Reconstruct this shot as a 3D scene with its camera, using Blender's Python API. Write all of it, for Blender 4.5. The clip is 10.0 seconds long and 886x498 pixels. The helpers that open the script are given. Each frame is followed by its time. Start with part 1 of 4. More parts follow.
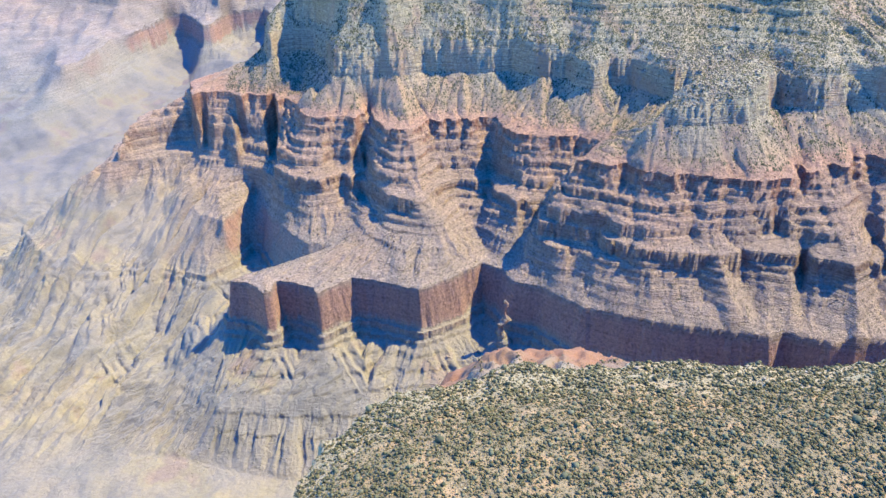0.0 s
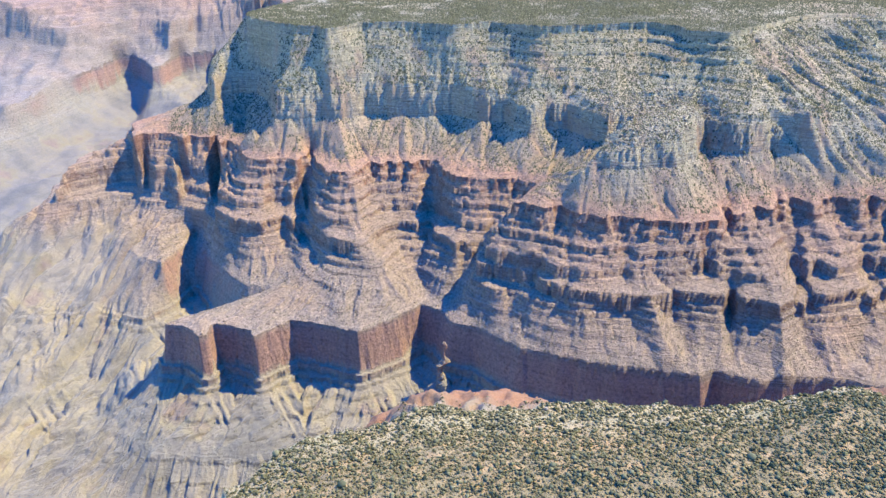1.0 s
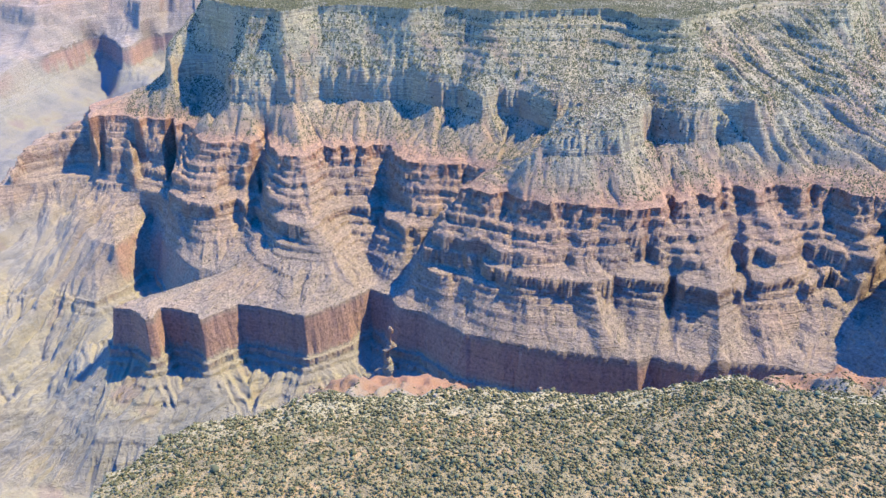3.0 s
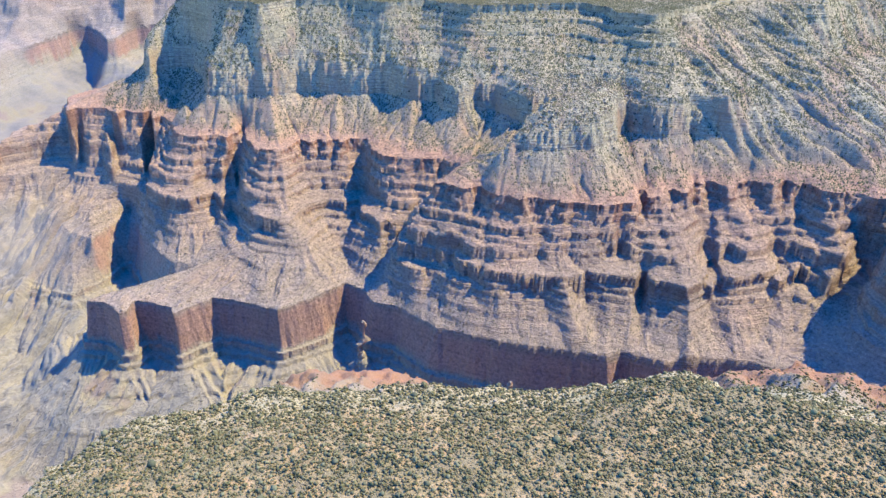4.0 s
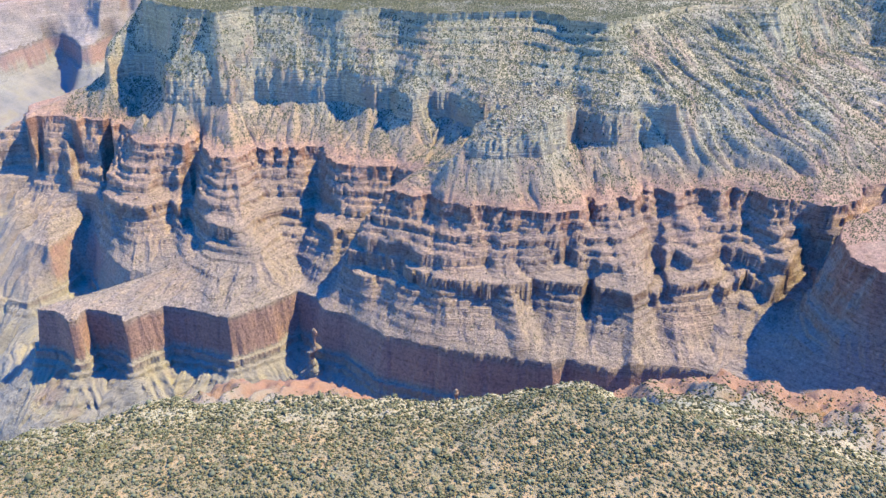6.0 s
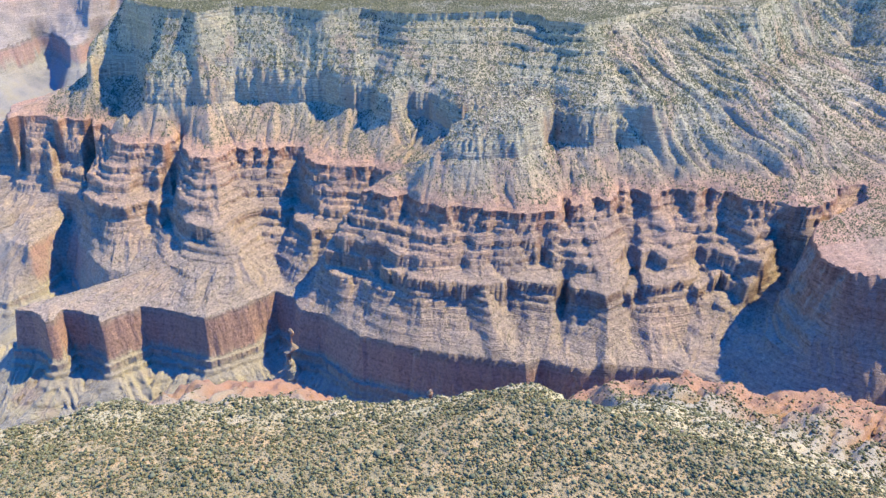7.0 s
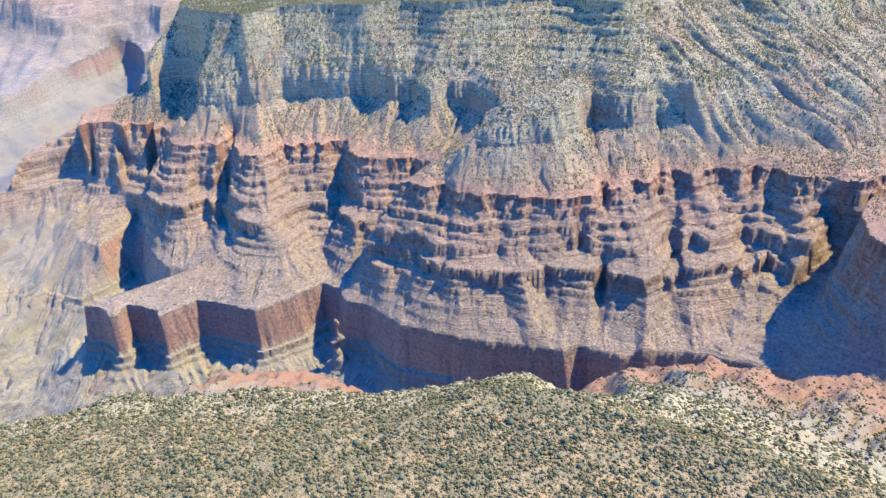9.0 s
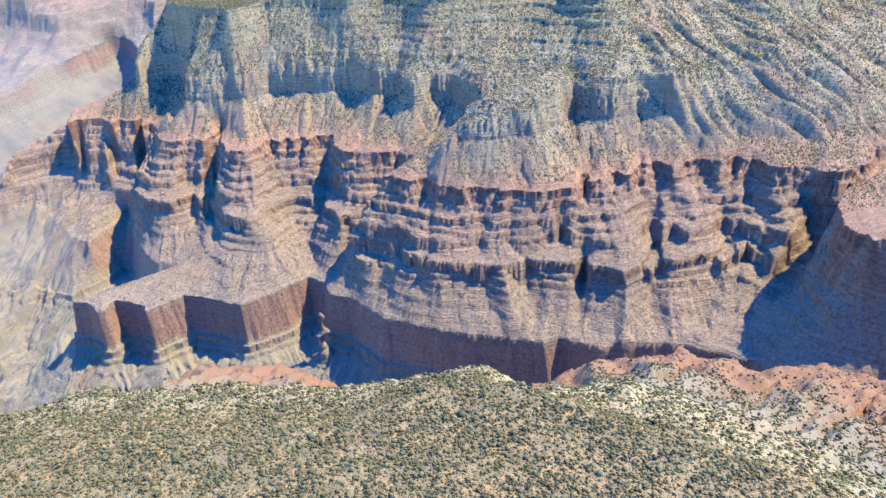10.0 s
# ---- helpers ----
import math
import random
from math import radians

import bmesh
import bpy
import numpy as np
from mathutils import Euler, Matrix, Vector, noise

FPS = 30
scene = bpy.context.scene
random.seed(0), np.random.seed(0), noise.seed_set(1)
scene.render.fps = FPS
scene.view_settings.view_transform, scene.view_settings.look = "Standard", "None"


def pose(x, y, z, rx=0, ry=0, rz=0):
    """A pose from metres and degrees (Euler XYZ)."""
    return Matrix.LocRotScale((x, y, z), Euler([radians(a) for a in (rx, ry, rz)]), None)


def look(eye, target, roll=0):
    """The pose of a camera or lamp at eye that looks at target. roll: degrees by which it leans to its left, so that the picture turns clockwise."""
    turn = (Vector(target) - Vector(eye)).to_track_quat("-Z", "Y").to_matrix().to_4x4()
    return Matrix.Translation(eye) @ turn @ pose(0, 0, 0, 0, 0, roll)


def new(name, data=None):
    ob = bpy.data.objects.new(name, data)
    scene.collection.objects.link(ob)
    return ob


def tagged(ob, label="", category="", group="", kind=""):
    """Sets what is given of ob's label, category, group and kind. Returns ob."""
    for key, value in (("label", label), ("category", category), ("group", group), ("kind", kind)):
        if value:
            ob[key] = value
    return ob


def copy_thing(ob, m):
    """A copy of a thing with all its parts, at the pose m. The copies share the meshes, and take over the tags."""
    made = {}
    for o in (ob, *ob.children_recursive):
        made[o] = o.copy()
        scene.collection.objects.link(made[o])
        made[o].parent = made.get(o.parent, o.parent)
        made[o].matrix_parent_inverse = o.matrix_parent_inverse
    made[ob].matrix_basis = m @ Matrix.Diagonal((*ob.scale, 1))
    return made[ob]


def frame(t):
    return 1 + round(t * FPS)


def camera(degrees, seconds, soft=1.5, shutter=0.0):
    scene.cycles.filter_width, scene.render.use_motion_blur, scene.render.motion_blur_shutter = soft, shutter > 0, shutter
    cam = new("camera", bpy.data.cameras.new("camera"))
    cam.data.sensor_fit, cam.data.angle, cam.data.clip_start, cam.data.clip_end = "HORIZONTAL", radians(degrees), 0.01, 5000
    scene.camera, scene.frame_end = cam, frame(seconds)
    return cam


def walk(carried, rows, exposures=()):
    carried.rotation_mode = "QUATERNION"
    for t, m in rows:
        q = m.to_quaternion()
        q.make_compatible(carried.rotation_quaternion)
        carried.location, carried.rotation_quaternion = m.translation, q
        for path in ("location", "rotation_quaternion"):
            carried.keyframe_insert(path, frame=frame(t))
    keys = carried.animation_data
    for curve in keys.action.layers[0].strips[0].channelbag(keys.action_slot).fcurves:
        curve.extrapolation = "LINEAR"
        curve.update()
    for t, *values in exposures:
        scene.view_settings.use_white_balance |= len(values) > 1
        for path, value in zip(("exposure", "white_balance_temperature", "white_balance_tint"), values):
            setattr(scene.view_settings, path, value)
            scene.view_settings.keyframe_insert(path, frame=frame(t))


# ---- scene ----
cam = camera(61.1, 10.0, 1.4)
PATH = [
    (0, (3.99, 2.46, -2.66), (-27.35, 864.26, -508.95), -3.684),
    (0.1, (7.65, 2.00, -2.47), (-12.05, 869.88, -498.84), -3.302),
    (0.2, (11.31, 1.55, -2.28), (8.21, 873.77, -491.37), -2.508),
    (0.3, (14.97, 1.10, -2.09), (21.92, 879.46, -480.05), -2.588),
    (0.5, (22.30, 0.25, -1.70), (41.86, 883.45, -470.29), -2.192),
    (1, (40.69, -1.72, -0.74), (64.04, 885.25, -461.98), -2.147),
    (1.5, (59.16, -3.47, 0.23), (84.52, 882.81, -462.23), -2.198),
    (2, (77.69, -5.03, 1.20), (105.15, 877.64, -468.00), -2.113),
    (2.5, (96.28, -6.41, 2.17), (127.86, 872.53, -473.70), -1.592),
    (2.7, (103.73, -6.93, 2.55), (136.06, 870.56, -475.96), -1.516),
    (3.8, (144.84, -9.41, 4.67), (182.03, 862.61, -483.39), -1.200),
    (4, (152.33, -9.81, 5.05), (190.27, 861.23, -484.70), -1.091),
    (4.5, (171.07, -10.76, 6.00), (210.25, 860.35, -483.52), -1.031),
    (5, (189.84, -11.66, 6.94), (231.12, 860.67, -480.21), -1.037),
    (5.5, (208.61, -12.55, 7.87), (251.47, 860.96, -477.06), -1.057),
    (5.7, (216.12, -12.90, 8.24), (259.64, 861.01, -475.91), -1.077),
    (6.8, (257.41, -14.90, 10.21), (301.72, 858.85, -474.14), -1.017),
    (7, (264.91, -15.29, 10.57), (309.34, 857.96, -474.68), -1.007),
    (7.5, (283.65, -16.32, 11.43), (311.65, 855.65, -477.34), -1.657),
    (8, (302.35, -17.44, 12.27), (277.97, 852.96, -479.47), -3.885),
    (8.5, (321.02, -18.69, 13.08), (288.63, 848.48, -483.88), -4.824),
    (9, (339.64, -20.08, 13.87), (271.07, 845.81, -481.64), -6.362),
    (9.5, (358.21, -21.64, 14.64), (283.28, 841.18, -485.29), -6.865),
    (10, (376.72, -23.40, 15.37), (300.69, 836.82, -488.86), -7.148),
]
walk(cam, [(t, look(eye, target, roll)) for t, eye, target, roll in PATH], [(0.0, 2.54, 5920, 0), (3.0, 2.54, 5920, 0), (7.0, 2.59, 5920, 0), (10.0, 2.55, 5900, 0)])

# ---- light: one sun from the side of the canyon, blue sky for the shade ----
SUN_EL, SUN_AZ = 54.0, 9.0            # degrees; azimuth from +x towards +y
world = bpy.data.worlds.new("sky")
scene.world = world
world.use_nodes = True
wn = world.node_tree.nodes
sky = wn.new("ShaderNodeTexSky")
sky.sky_type = "NISHITA"
sky.sun_disc = False
sky.sun_elevation = radians(SUN_EL)
sky.sun_rotation = radians(90.0 - SUN_AZ)
sky.altitude = 2000
sky.dust_density = 0.6
sky.air_density = 1.6
sky.ozone_density = 4.0
deep = wn.new("ShaderNodeHueSaturation")      # dry desert air: a deep blue sky
deep.inputs["Hue"].default_value = 0.525
deep.inputs["Saturation"].default_value = 1.5
world.node_tree.links.new(sky.outputs[0], deep.inputs["Color"])
world.node_tree.links.new(deep.outputs[0], wn["Background"].inputs[0])
wn["Background"].inputs[1].default_value = 0.15
sun = new("sun", bpy.data.lights.new("sun", "SUN"))
sun.data.energy = 2.4
sun.data.angle = radians(0.53)
sun.data.color = (1.0, 0.79, 0.47)
_e, _a = radians(SUN_EL), radians(SUN_AZ)
sun.matrix_world = look((0, 0, 500), Vector((0, 0, 500)) - Vector((math.cos(_e) * math.cos(_a), math.cos(_e) * math.sin(_a), math.sin(_e))))


# ---- noise on arrays ----
def _lattice(ix, iy, seed):
    h = (ix.astype(np.int64) * 374761393 + iy.astype(np.int64) * 668265263 + seed * 974634777) & 0xFFFFFFFF
    h = ((h ^ (h >> 13)) * 1274126177) & 0xFFFFFFFF
    return ((h ^ (h >> 16)) & 0xFFFF) * (2 * math.pi / 65536.0)


def perlin(x, y, seed=0):
    x, y = np.asarray(x, np.float64), np.asarray(y, np.float64)
    ix, iy = np.floor(x), np.floor(y)
    fx, fy = x - ix, y - iy
    u, v = fx * fx * fx * (fx * (fx * 6 - 15) + 10), fy * fy * fy * (fy * (fy * 6 - 15) + 10)
    out = 0
    for dx, wx in ((0, 1 - u), (1, u)):
        for dy, wy in ((0, 1 - v), (1, v)):
            a = _lattice(ix + dx, iy + dy, seed)
            out = out + wx * wy * (np.cos(a) * (fx - dx) + np.sin(a) * (fy - dy))
    return out * 1.5


def fbm(x, y, octaves, seed=0, gain=0.5):
    total, amp = 0, 1.0
    for k in range(octaves):
        total = total + amp * perlin(x * 2 ** k, y * 2 ** k, seed + 17 * k)
        amp *= gain
    return total


# ---- the plan: where each bed of rock breaks off, west to east ----
RIM = [(-3500, 4300), (-1400, 4200), (-300, 3600), (60, 2300), (-325, 1720), (-318, 1680), (-280, 1630), (-230, 1580), (-190, 1548), (-150, 1532), (-129, 1500), (-107, 1515), (-65, 1550), (32, 1537), (113, 1487), (193, 1505), (280, 1432), (368, 1436), (485, 1433), (525, 1390), (532, 1345), (550, 1332), (590, 1312), (643, 1350), (753, 1431), (801, 1448), (875, 1440), (947, 1415), (1010, 1490), (1120, 1600), (1200, 1570), (1250, 1500), (1500, 1450), (3500, 1400)]
CREAM_TOP = [(-3500, 4000), (-1400, 3900), (-350, 3400), (0, 2300), (-340, 1800), (-412, 1735), (-402, 1650), (-385, 1635), (-345, 1655), (-300, 1640), (-262, 1590), (-250, 1540), (-232, 1480), (-171, 1464), (-112, 1456), (-98, 1472), (-69, 1480), (20, 1443), (40, 1452), (81, 1442), (169, 1392), (213, 1400), (239, 1350), (284, 1340), (320, 1334), (345, 1292), (372, 1255), (413, 1262), (480, 1252), (484, 1232), (440, 1205), (396, 1178), (366, 1158), (392, 1150), (430, 1148), (458, 1152), (482, 1168), (500, 1185), (520, 1215), (545, 1190), (581, 1160), (631, 1163), (668, 1142), (695, 1165), (740, 1210), (800, 1220), (848, 1200), (890, 1240)]
CREAM_TOP_EAST = [(940, 1345), (1040, 1425), (1120, 1465), (1180, 1470), (1240, 1400), (1500, 1370), (3500, 1300)]
CREAM_FOOT = [(-3500, 3900), (-1400, 3800), (-400, 3300), (-60, 2300), (-360, 1800), (-422, 1700), (-420, 1650), (-402, 1600), (-390, 1585), (-378, 1612), (-350, 1634), (-308, 1618), (-275, 1572), (-264, 1525), (-252, 1480), (-243, 1456), (-168, 1446), (-105, 1436), (-62, 1458), (-17, 1444), (40, 1430), (73, 1427), (107, 1425), (157, 1378), (202, 1368), (214, 1328), (240, 1300), (276, 1316), (308, 1305), (335, 1262), (365, 1225), (420, 1222), (440, 1210), (395, 1185), (345, 1155), (304, 1122), (351, 1107), (393, 1100), (447, 1106), (490, 1135), (516, 1188), (540, 1145), (590, 1140), (620, 1145), (655, 1128), (690, 1126), (740, 1132), (795, 1122), (850, 1102), (908, 1085), (950, 1110)]
CREAM_FOOT_EAST = [(1000, 1190), (1080, 1240), (1180, 1260), (1300, 1200), (3500, 1200)]
RED_TOP_FAR = [(-3500, 3300), (-1600, 3150), (-1405, 2960), (-1356, 2990), (-1261, 3060), (-994, 3060), (-720, 3100), (-450, 2900), (-150, 2300), (-400, 1850), (-490, 1735), (-590, 1640)]
RED_TOP_WEST = [(-565, 1543), (-551, 1562), (-528, 1569), (-497, 1567), (-477, 1558), (-455, 1527), (-451, 1549), (-427, 1541), (-397, 1519), (-373, 1492), (-356, 1512), (-321, 1457), (-299, 1405), (-283, 1403), (-260, 1392), (-240, 1399), (-217, 1403), (-199, 1371), (-192, 1388), (-178, 1387), (-178, 1425), (-163, 1386), (-146, 1342), (-130, 1314), (-111, 1301), (-94, 1303), (-75, 1318), (-58, 1350)]
RED_TOP = [(-37, 1338), (-25, 1346), (-7, 1336), (8, 1352), (24, 1332), (39, 1338), (58, 1340), (68, 1336), (83, 1298), (99, 1263), (113, 1246), (135, 1252), (161, 1239), (186, 1231), (211, 1229), (234, 1199), (212, 1157), (192, 1126), (211, 1120), (228, 1103), (248, 1099), (268, 1106), (273, 1079), (292, 1071), (312, 1063), (328, 1049), (351, 1056), (380, 1043), (409, 1030), (438, 1020), (465, 1021), (488, 1027), (501, 1032)]
RED_TOP_EAST = [(514, 1060), (525, 1070), (524, 1040), (532, 1039), (550, 1056), (571, 1065), (583, 1044), (610, 1084), (612, 1058), (630, 1083), (639, 1077), (647, 1060), (654, 1048), (670, 1062), (692, 1071), (715, 1060), (720, 1038), (743, 1061), (754, 1062), (754, 1040), (773, 1047), (783, 1030), (794, 1005), (816, 1005), (834, 990), (849, 969), (873, 975), (910, 985), (945, 1035), (990, 1040), (975, 985), (915, 950), (858, 918), (830, 870), (812, 822), (830, 780), (900, 740), (1100, 690), (1500, 620), (3500, 480)]
LEDGE_HIGH_FAR = [(-3500, 3215), (-1615, 3070), (-1425, 2945), (-1300, 2868), (-1215, 2810), (-1110, 2918), (-1010, 2982), (-930, 2967), (-870, 2908), (-803, 3002), (-520, 2975), (-200, 2300), (-430, 1900), (-540, 1745), (-700, 1610)]
LEDGE_HIGH_WEST = [(-723, 1514), (-700, 1541), (-659, 1556), (-617, 1570), (-587, 1571), (-557, 1532), (-554, 1556), (-523, 1514), (-495, 1512), (-472, 1487), (-470, 1519), (-441, 1507), (-405, 1484), (-401, 1516), (-391, 1533), (-376, 1451), (-368, 1387), (-338, 1359), (-313, 1338), (-291, 1336), (-267, 1334), (-262, 1349), (-242, 1359), (-212, 1345), (-200, 1355), (-186, 1327), (-187, 1360), (-172, 1310), (-152, 1258), (-122, 1238), (-94, 1231), (-78, 1244)]
LEDGE_HIGH = [(-65, 1253), (-51, 1268), (-39, 1288), (-24, 1294), (-8, 1290), (13, 1288), (35, 1279), (50, 1286), (61, 1280), (71, 1258), (89, 1232), (107, 1202), (127, 1191), (147, 1184), (162, 1185), (145, 1123), (145, 1092), (161, 1081), (189, 1067), (211, 1058), (225, 1051), (233, 1037), (250, 1021), (271, 1012), (292, 999), (319, 1000), (346, 1002), (362, 993), (394, 998), (417, 1003), (439, 1000), (460, 994)]
LEDGE_HIGH_EAST = [(473, 1006), (481, 993), (491, 979), (509, 978), (527, 965), (537, 957), (550, 955), (566, 964), (592, 990), (613, 1005), (618, 988), (622, 971), (641, 990), (649, 977), (661, 963), (678, 962), (699, 975), (716, 990), (724, 978), (743, 980), (745, 965), (754, 957), (764, 941), (779, 936), (792, 928), (802, 935), (835, 965), (862, 948), (848, 918), (812, 885), (800, 850), (798, 805), (810, 770), (865, 735), (1000, 690), (1500, 600), (3500, 450)]
LEDGE_LOW_FAR = [(-3500, 3200), (-1620, 3050), (-1428, 2930), (-1300, 2850), (-1213, 2790), (-1110, 2900), (-1010, 2965), (-930, 2950), (-870, 2890), (-803, 2985), (-530, 2960), (-220, 2300), (-450, 1900), (-570, 1755), (-725, 1610)]
LEDGE_LOW_WEST = [(-733, 1496), (-703, 1533), (-663, 1550), (-619, 1561), (-584, 1558), (-556, 1521), (-553, 1544), (-524, 1504), (-497, 1501), (-469, 1471), (-466, 1499), (-435, 1480), (-400, 1458), (-396, 1490), (-389, 1510), (-376, 1444), (-366, 1365), (-345, 1342), (-326, 1312), (-312, 1311), (-286, 1301), (-265, 1294), (-240, 1310), (-229, 1321), (-209, 1297), (-193, 1303), (-179, 1287), (-178, 1300), (-170, 1265), (-155, 1232), (-130, 1212), (-108, 1194)]
LEDGE_LOW = [(-83, 1181), (-69, 1189), (-53, 1221), (-36, 1246), (-20, 1260), (-2, 1264), (20, 1256), (37, 1246), (50, 1240), (62, 1204), (81, 1185), (92, 1162), (107, 1167), (122, 1153), (137, 1158), (130, 1113), (127, 1087), (142, 1084), (160, 1075), (183, 1062), (201, 1056), (213, 1052), (222, 1043), (224, 1021), (236, 1019), (248, 1002), (260, 990), (273, 983), (290, 978), (316, 972), (341, 964), (367, 965), (387, 957), (404, 955), (416, 971)]
LEDGE_LOW_EAST = [(437, 964), (453, 958), (477, 949), (493, 943), (517, 937), (532, 930), (541, 917), (551, 909), (568, 923), (589, 932), (593, 917), (608, 933), (626, 928), (652, 931), (680, 935), (693, 936), (696, 917), (714, 929), (740, 949), (744, 935), (757, 924), (763, 910), (769, 903), (785, 922), (802, 929), (815, 937), (838, 948), (845, 920), (802, 878), (788, 838), (785, 797), (795, 765), (860, 722), (1000, 680), (1500, 580), (3500, 430)]
BENCH_FAR = [(-3500, 3160), (-1635, 3010), (-1428, 2900), (-1300, 2800), (-1213, 2735), (-1110, 2860), (-1010, 2940), (-930, 2925), (-870, 2860), (-803, 2960), (-540, 2940), (-230, 2300), (-465, 1900), (-600, 1755), (-780, 1600)]
BENCH_WEST = [(-760, 1484), (-699, 1503), (-635, 1520), (-576, 1521), (-547, 1491), (-521, 1483), (-495, 1476), (-465, 1458), (-436, 1439), (-409, 1425), (-388, 1396), (-360, 1336), (-324, 1303), (-287, 1286), (-245, 1287), (-225, 1299), (-199, 1269), (-176, 1230), (-143, 1194), (-114, 1171), (-88, 1162)]
BENCH = [(-57, 1151), (-39, 1162), (-22, 1191), (-5, 1224), (16, 1214), (36, 1194), (54, 1182), (81, 1154), (93, 1143), (106, 1148), (113, 1121), (119, 1082), (131, 1068), (145, 1054), (161, 1047), (173, 1052), (184, 1040), (195, 1023), (208, 1017), (221, 1005), (234, 996), (246, 981), (263, 970), (280, 962), (307, 964), (329, 968), (350, 962), (361, 950), (380, 956), (402, 958), (427, 949), (451, 941), (480, 932)]
BENCH_EAST = [(493, 949), (503, 960), (501, 931), (517, 926), (537, 919), (548, 902), (567, 907), (585, 910), (607, 912), (632, 911), (658, 911), (684, 911), (697, 902), (719, 913), (729, 897), (740, 885), (757, 899), (776, 907), (793, 920), (802, 902), (790, 870), (768, 838), (756, 812), (765, 785), (792, 752), (860, 705), (1000, 665), (1500, 560), (3500, 410)]
WALL_TOP = [(-3500, 2900), (-1700, 2700), (-1400, 2660), (-1290, 2380), (-1250, 2336), (-1208, 2430), (-1200, 2636), (-1130, 2680), (-1085, 2835), (-1075, 2880), (-1030, 2890), (-980, 2840), (-905, 2728), (-882, 2745), (-850, 2880), (-720, 2910), (-430, 2300), (-490, 1900), (-640, 1740), (-870, 1490), (-800, 1440), (-745, 1422), (-680, 1450), (-600, 1428), (-530, 1350), (-475, 1310), (-462, 1360), (-436, 1428), (-406, 1365), (-340, 1262), (-296, 1208), (-240, 1192), (-297, 1152), (-399, 1094), (-404, 1084), (-376, 1076), (-352, 1058), (-338, 1040), (-326, 1046), (-322, 1074), (-288, 1068), (-256, 1050), (-246, 1032), (-193, 1078), (-150, 1064), (-77, 1032)]
WALL_TOP_EAST = [(-14, 1068), (28, 1104), (62, 1082), (79, 1042), (124, 1022), (183, 958), (245, 927), (322, 890), (386, 877), (428, 858),
                 (451, 872), (511, 838), (577, 838), (626, 826), (665, 800), (710, 765), (745, 718), (800, 692), (870, 690), (960, 650),
                 (1200, 560), (3500, 350)]
WALL_FOOT = [(-3500, 2700), (-1700, 2450), (-1400, 2420), (-1300, 2180), (-1239, 2250), (-1194, 2345), (-1165, 2480), (-1140, 2675), (-1083, 2822), (-1072, 2866), (-1034, 2876), (-990, 2826), (-912, 2705), (-876, 2715), (-846, 2864), (-724, 2896), (-450, 2300), (-520, 1900), (-700, 1770), (-985, 1480), (-860, 1335), (-743, 1300), (-650, 1310), (-570, 1270), (-505, 1235), (-458, 1285), (-440, 1345), (-420, 1340), (-362, 1235), (-325, 1180), (-350, 1140), (-430, 1100), (-416, 1074), (-380, 1067), (-354, 1048), (-338, 1030), (-323, 1038), (-318, 1066), (-288, 1060), (-258, 1042), (-244, 1021), (-191, 1067), (-148, 1054), (-76, 1021), (-9, 1057), (28, 1094)]
WALL_FOOT_EAST = [(50, 1074), (66, 1035), (112, 1010), (173, 945), (238, 914), (316, 877), (384, 864), (430, 844), (455, 857), (514, 824),
                  (580, 824), (640, 808), (720, 740), (790, 668), (900, 640), (1200, 540), (3500, 330)]
APRON = [(-3500, 1900), (-1400, 1950), (-1180, 2067), (-1140, 2196), (-1100, 2400), (-1010, 2600), (-985, 2700), (-955, 2600), (-880, 2500), (-560, 2300), (-660, 1900), (-880, 1730), (-1060, 1450), (-910, 1240), (-780, 1140), (-700, 1110), (-615, 1195), (-560, 1120), (-508, 1030), (-420, 950), (-300, 930), (-150, 930), (0, 940), (150, 880), (350, 800), (600, 720), (800, 600), (3500, 280)]
FLOOR_EDGE = [(-3500, 1100), (-1100, 1150), (-850, 940), (-767, 875), (-650, 918), (-505, 900), (-400, 868), (-300, 840), (0, 820), (400, 700),
              (3500, 200)]
# each bed: height of its edge, plan line, height and width of the cliff under the edge, depth of rills on the slope below, how much the edge wanders
# (a cliff below zero stands on the foot of its bed and fades where the bed leans back)
FAR_BEDS = [(-905, FLOOR_EDGE, 0, 1, 0, 0), (-840, APRON, 0, 1, 6, 0.6), (-760, WALL_FOOT + WALL_FOOT_EAST, 12, 7, 5, 0.25), (-682, WALL_TOP + WALL_TOP_EAST, 0, 1, 0, 0.25),
            (-624, BENCH_FAR + BENCH_WEST + BENCH + BENCH_EAST, 5, 3, 3.4, 0.4), (-596, LEDGE_LOW_FAR + LEDGE_LOW_WEST + LEDGE_LOW + LEDGE_LOW_EAST, 11, 4, 1.2, 0.4),
            (-574, LEDGE_HIGH_FAR + LEDGE_HIGH_WEST + LEDGE_HIGH + LEDGE_HIGH_EAST, 8, 3, 0, 0.4), (-508, RED_TOP_FAR + RED_TOP_WEST + RED_TOP + RED_TOP_EAST, 22, 7, 1.2, 0.4),
            (-448, CREAM_FOOT + CREAM_FOOT_EAST, 0, 1, 4.2, 0.5), (-388, CREAM_TOP + CREAM_TOP_EAST, -46, 12, 1, 0.6), (-288, RIM, 10, 3, 0.8, 0.5)]
EAST_END = 660.0       # the cream cliff dies out in the eastern slope
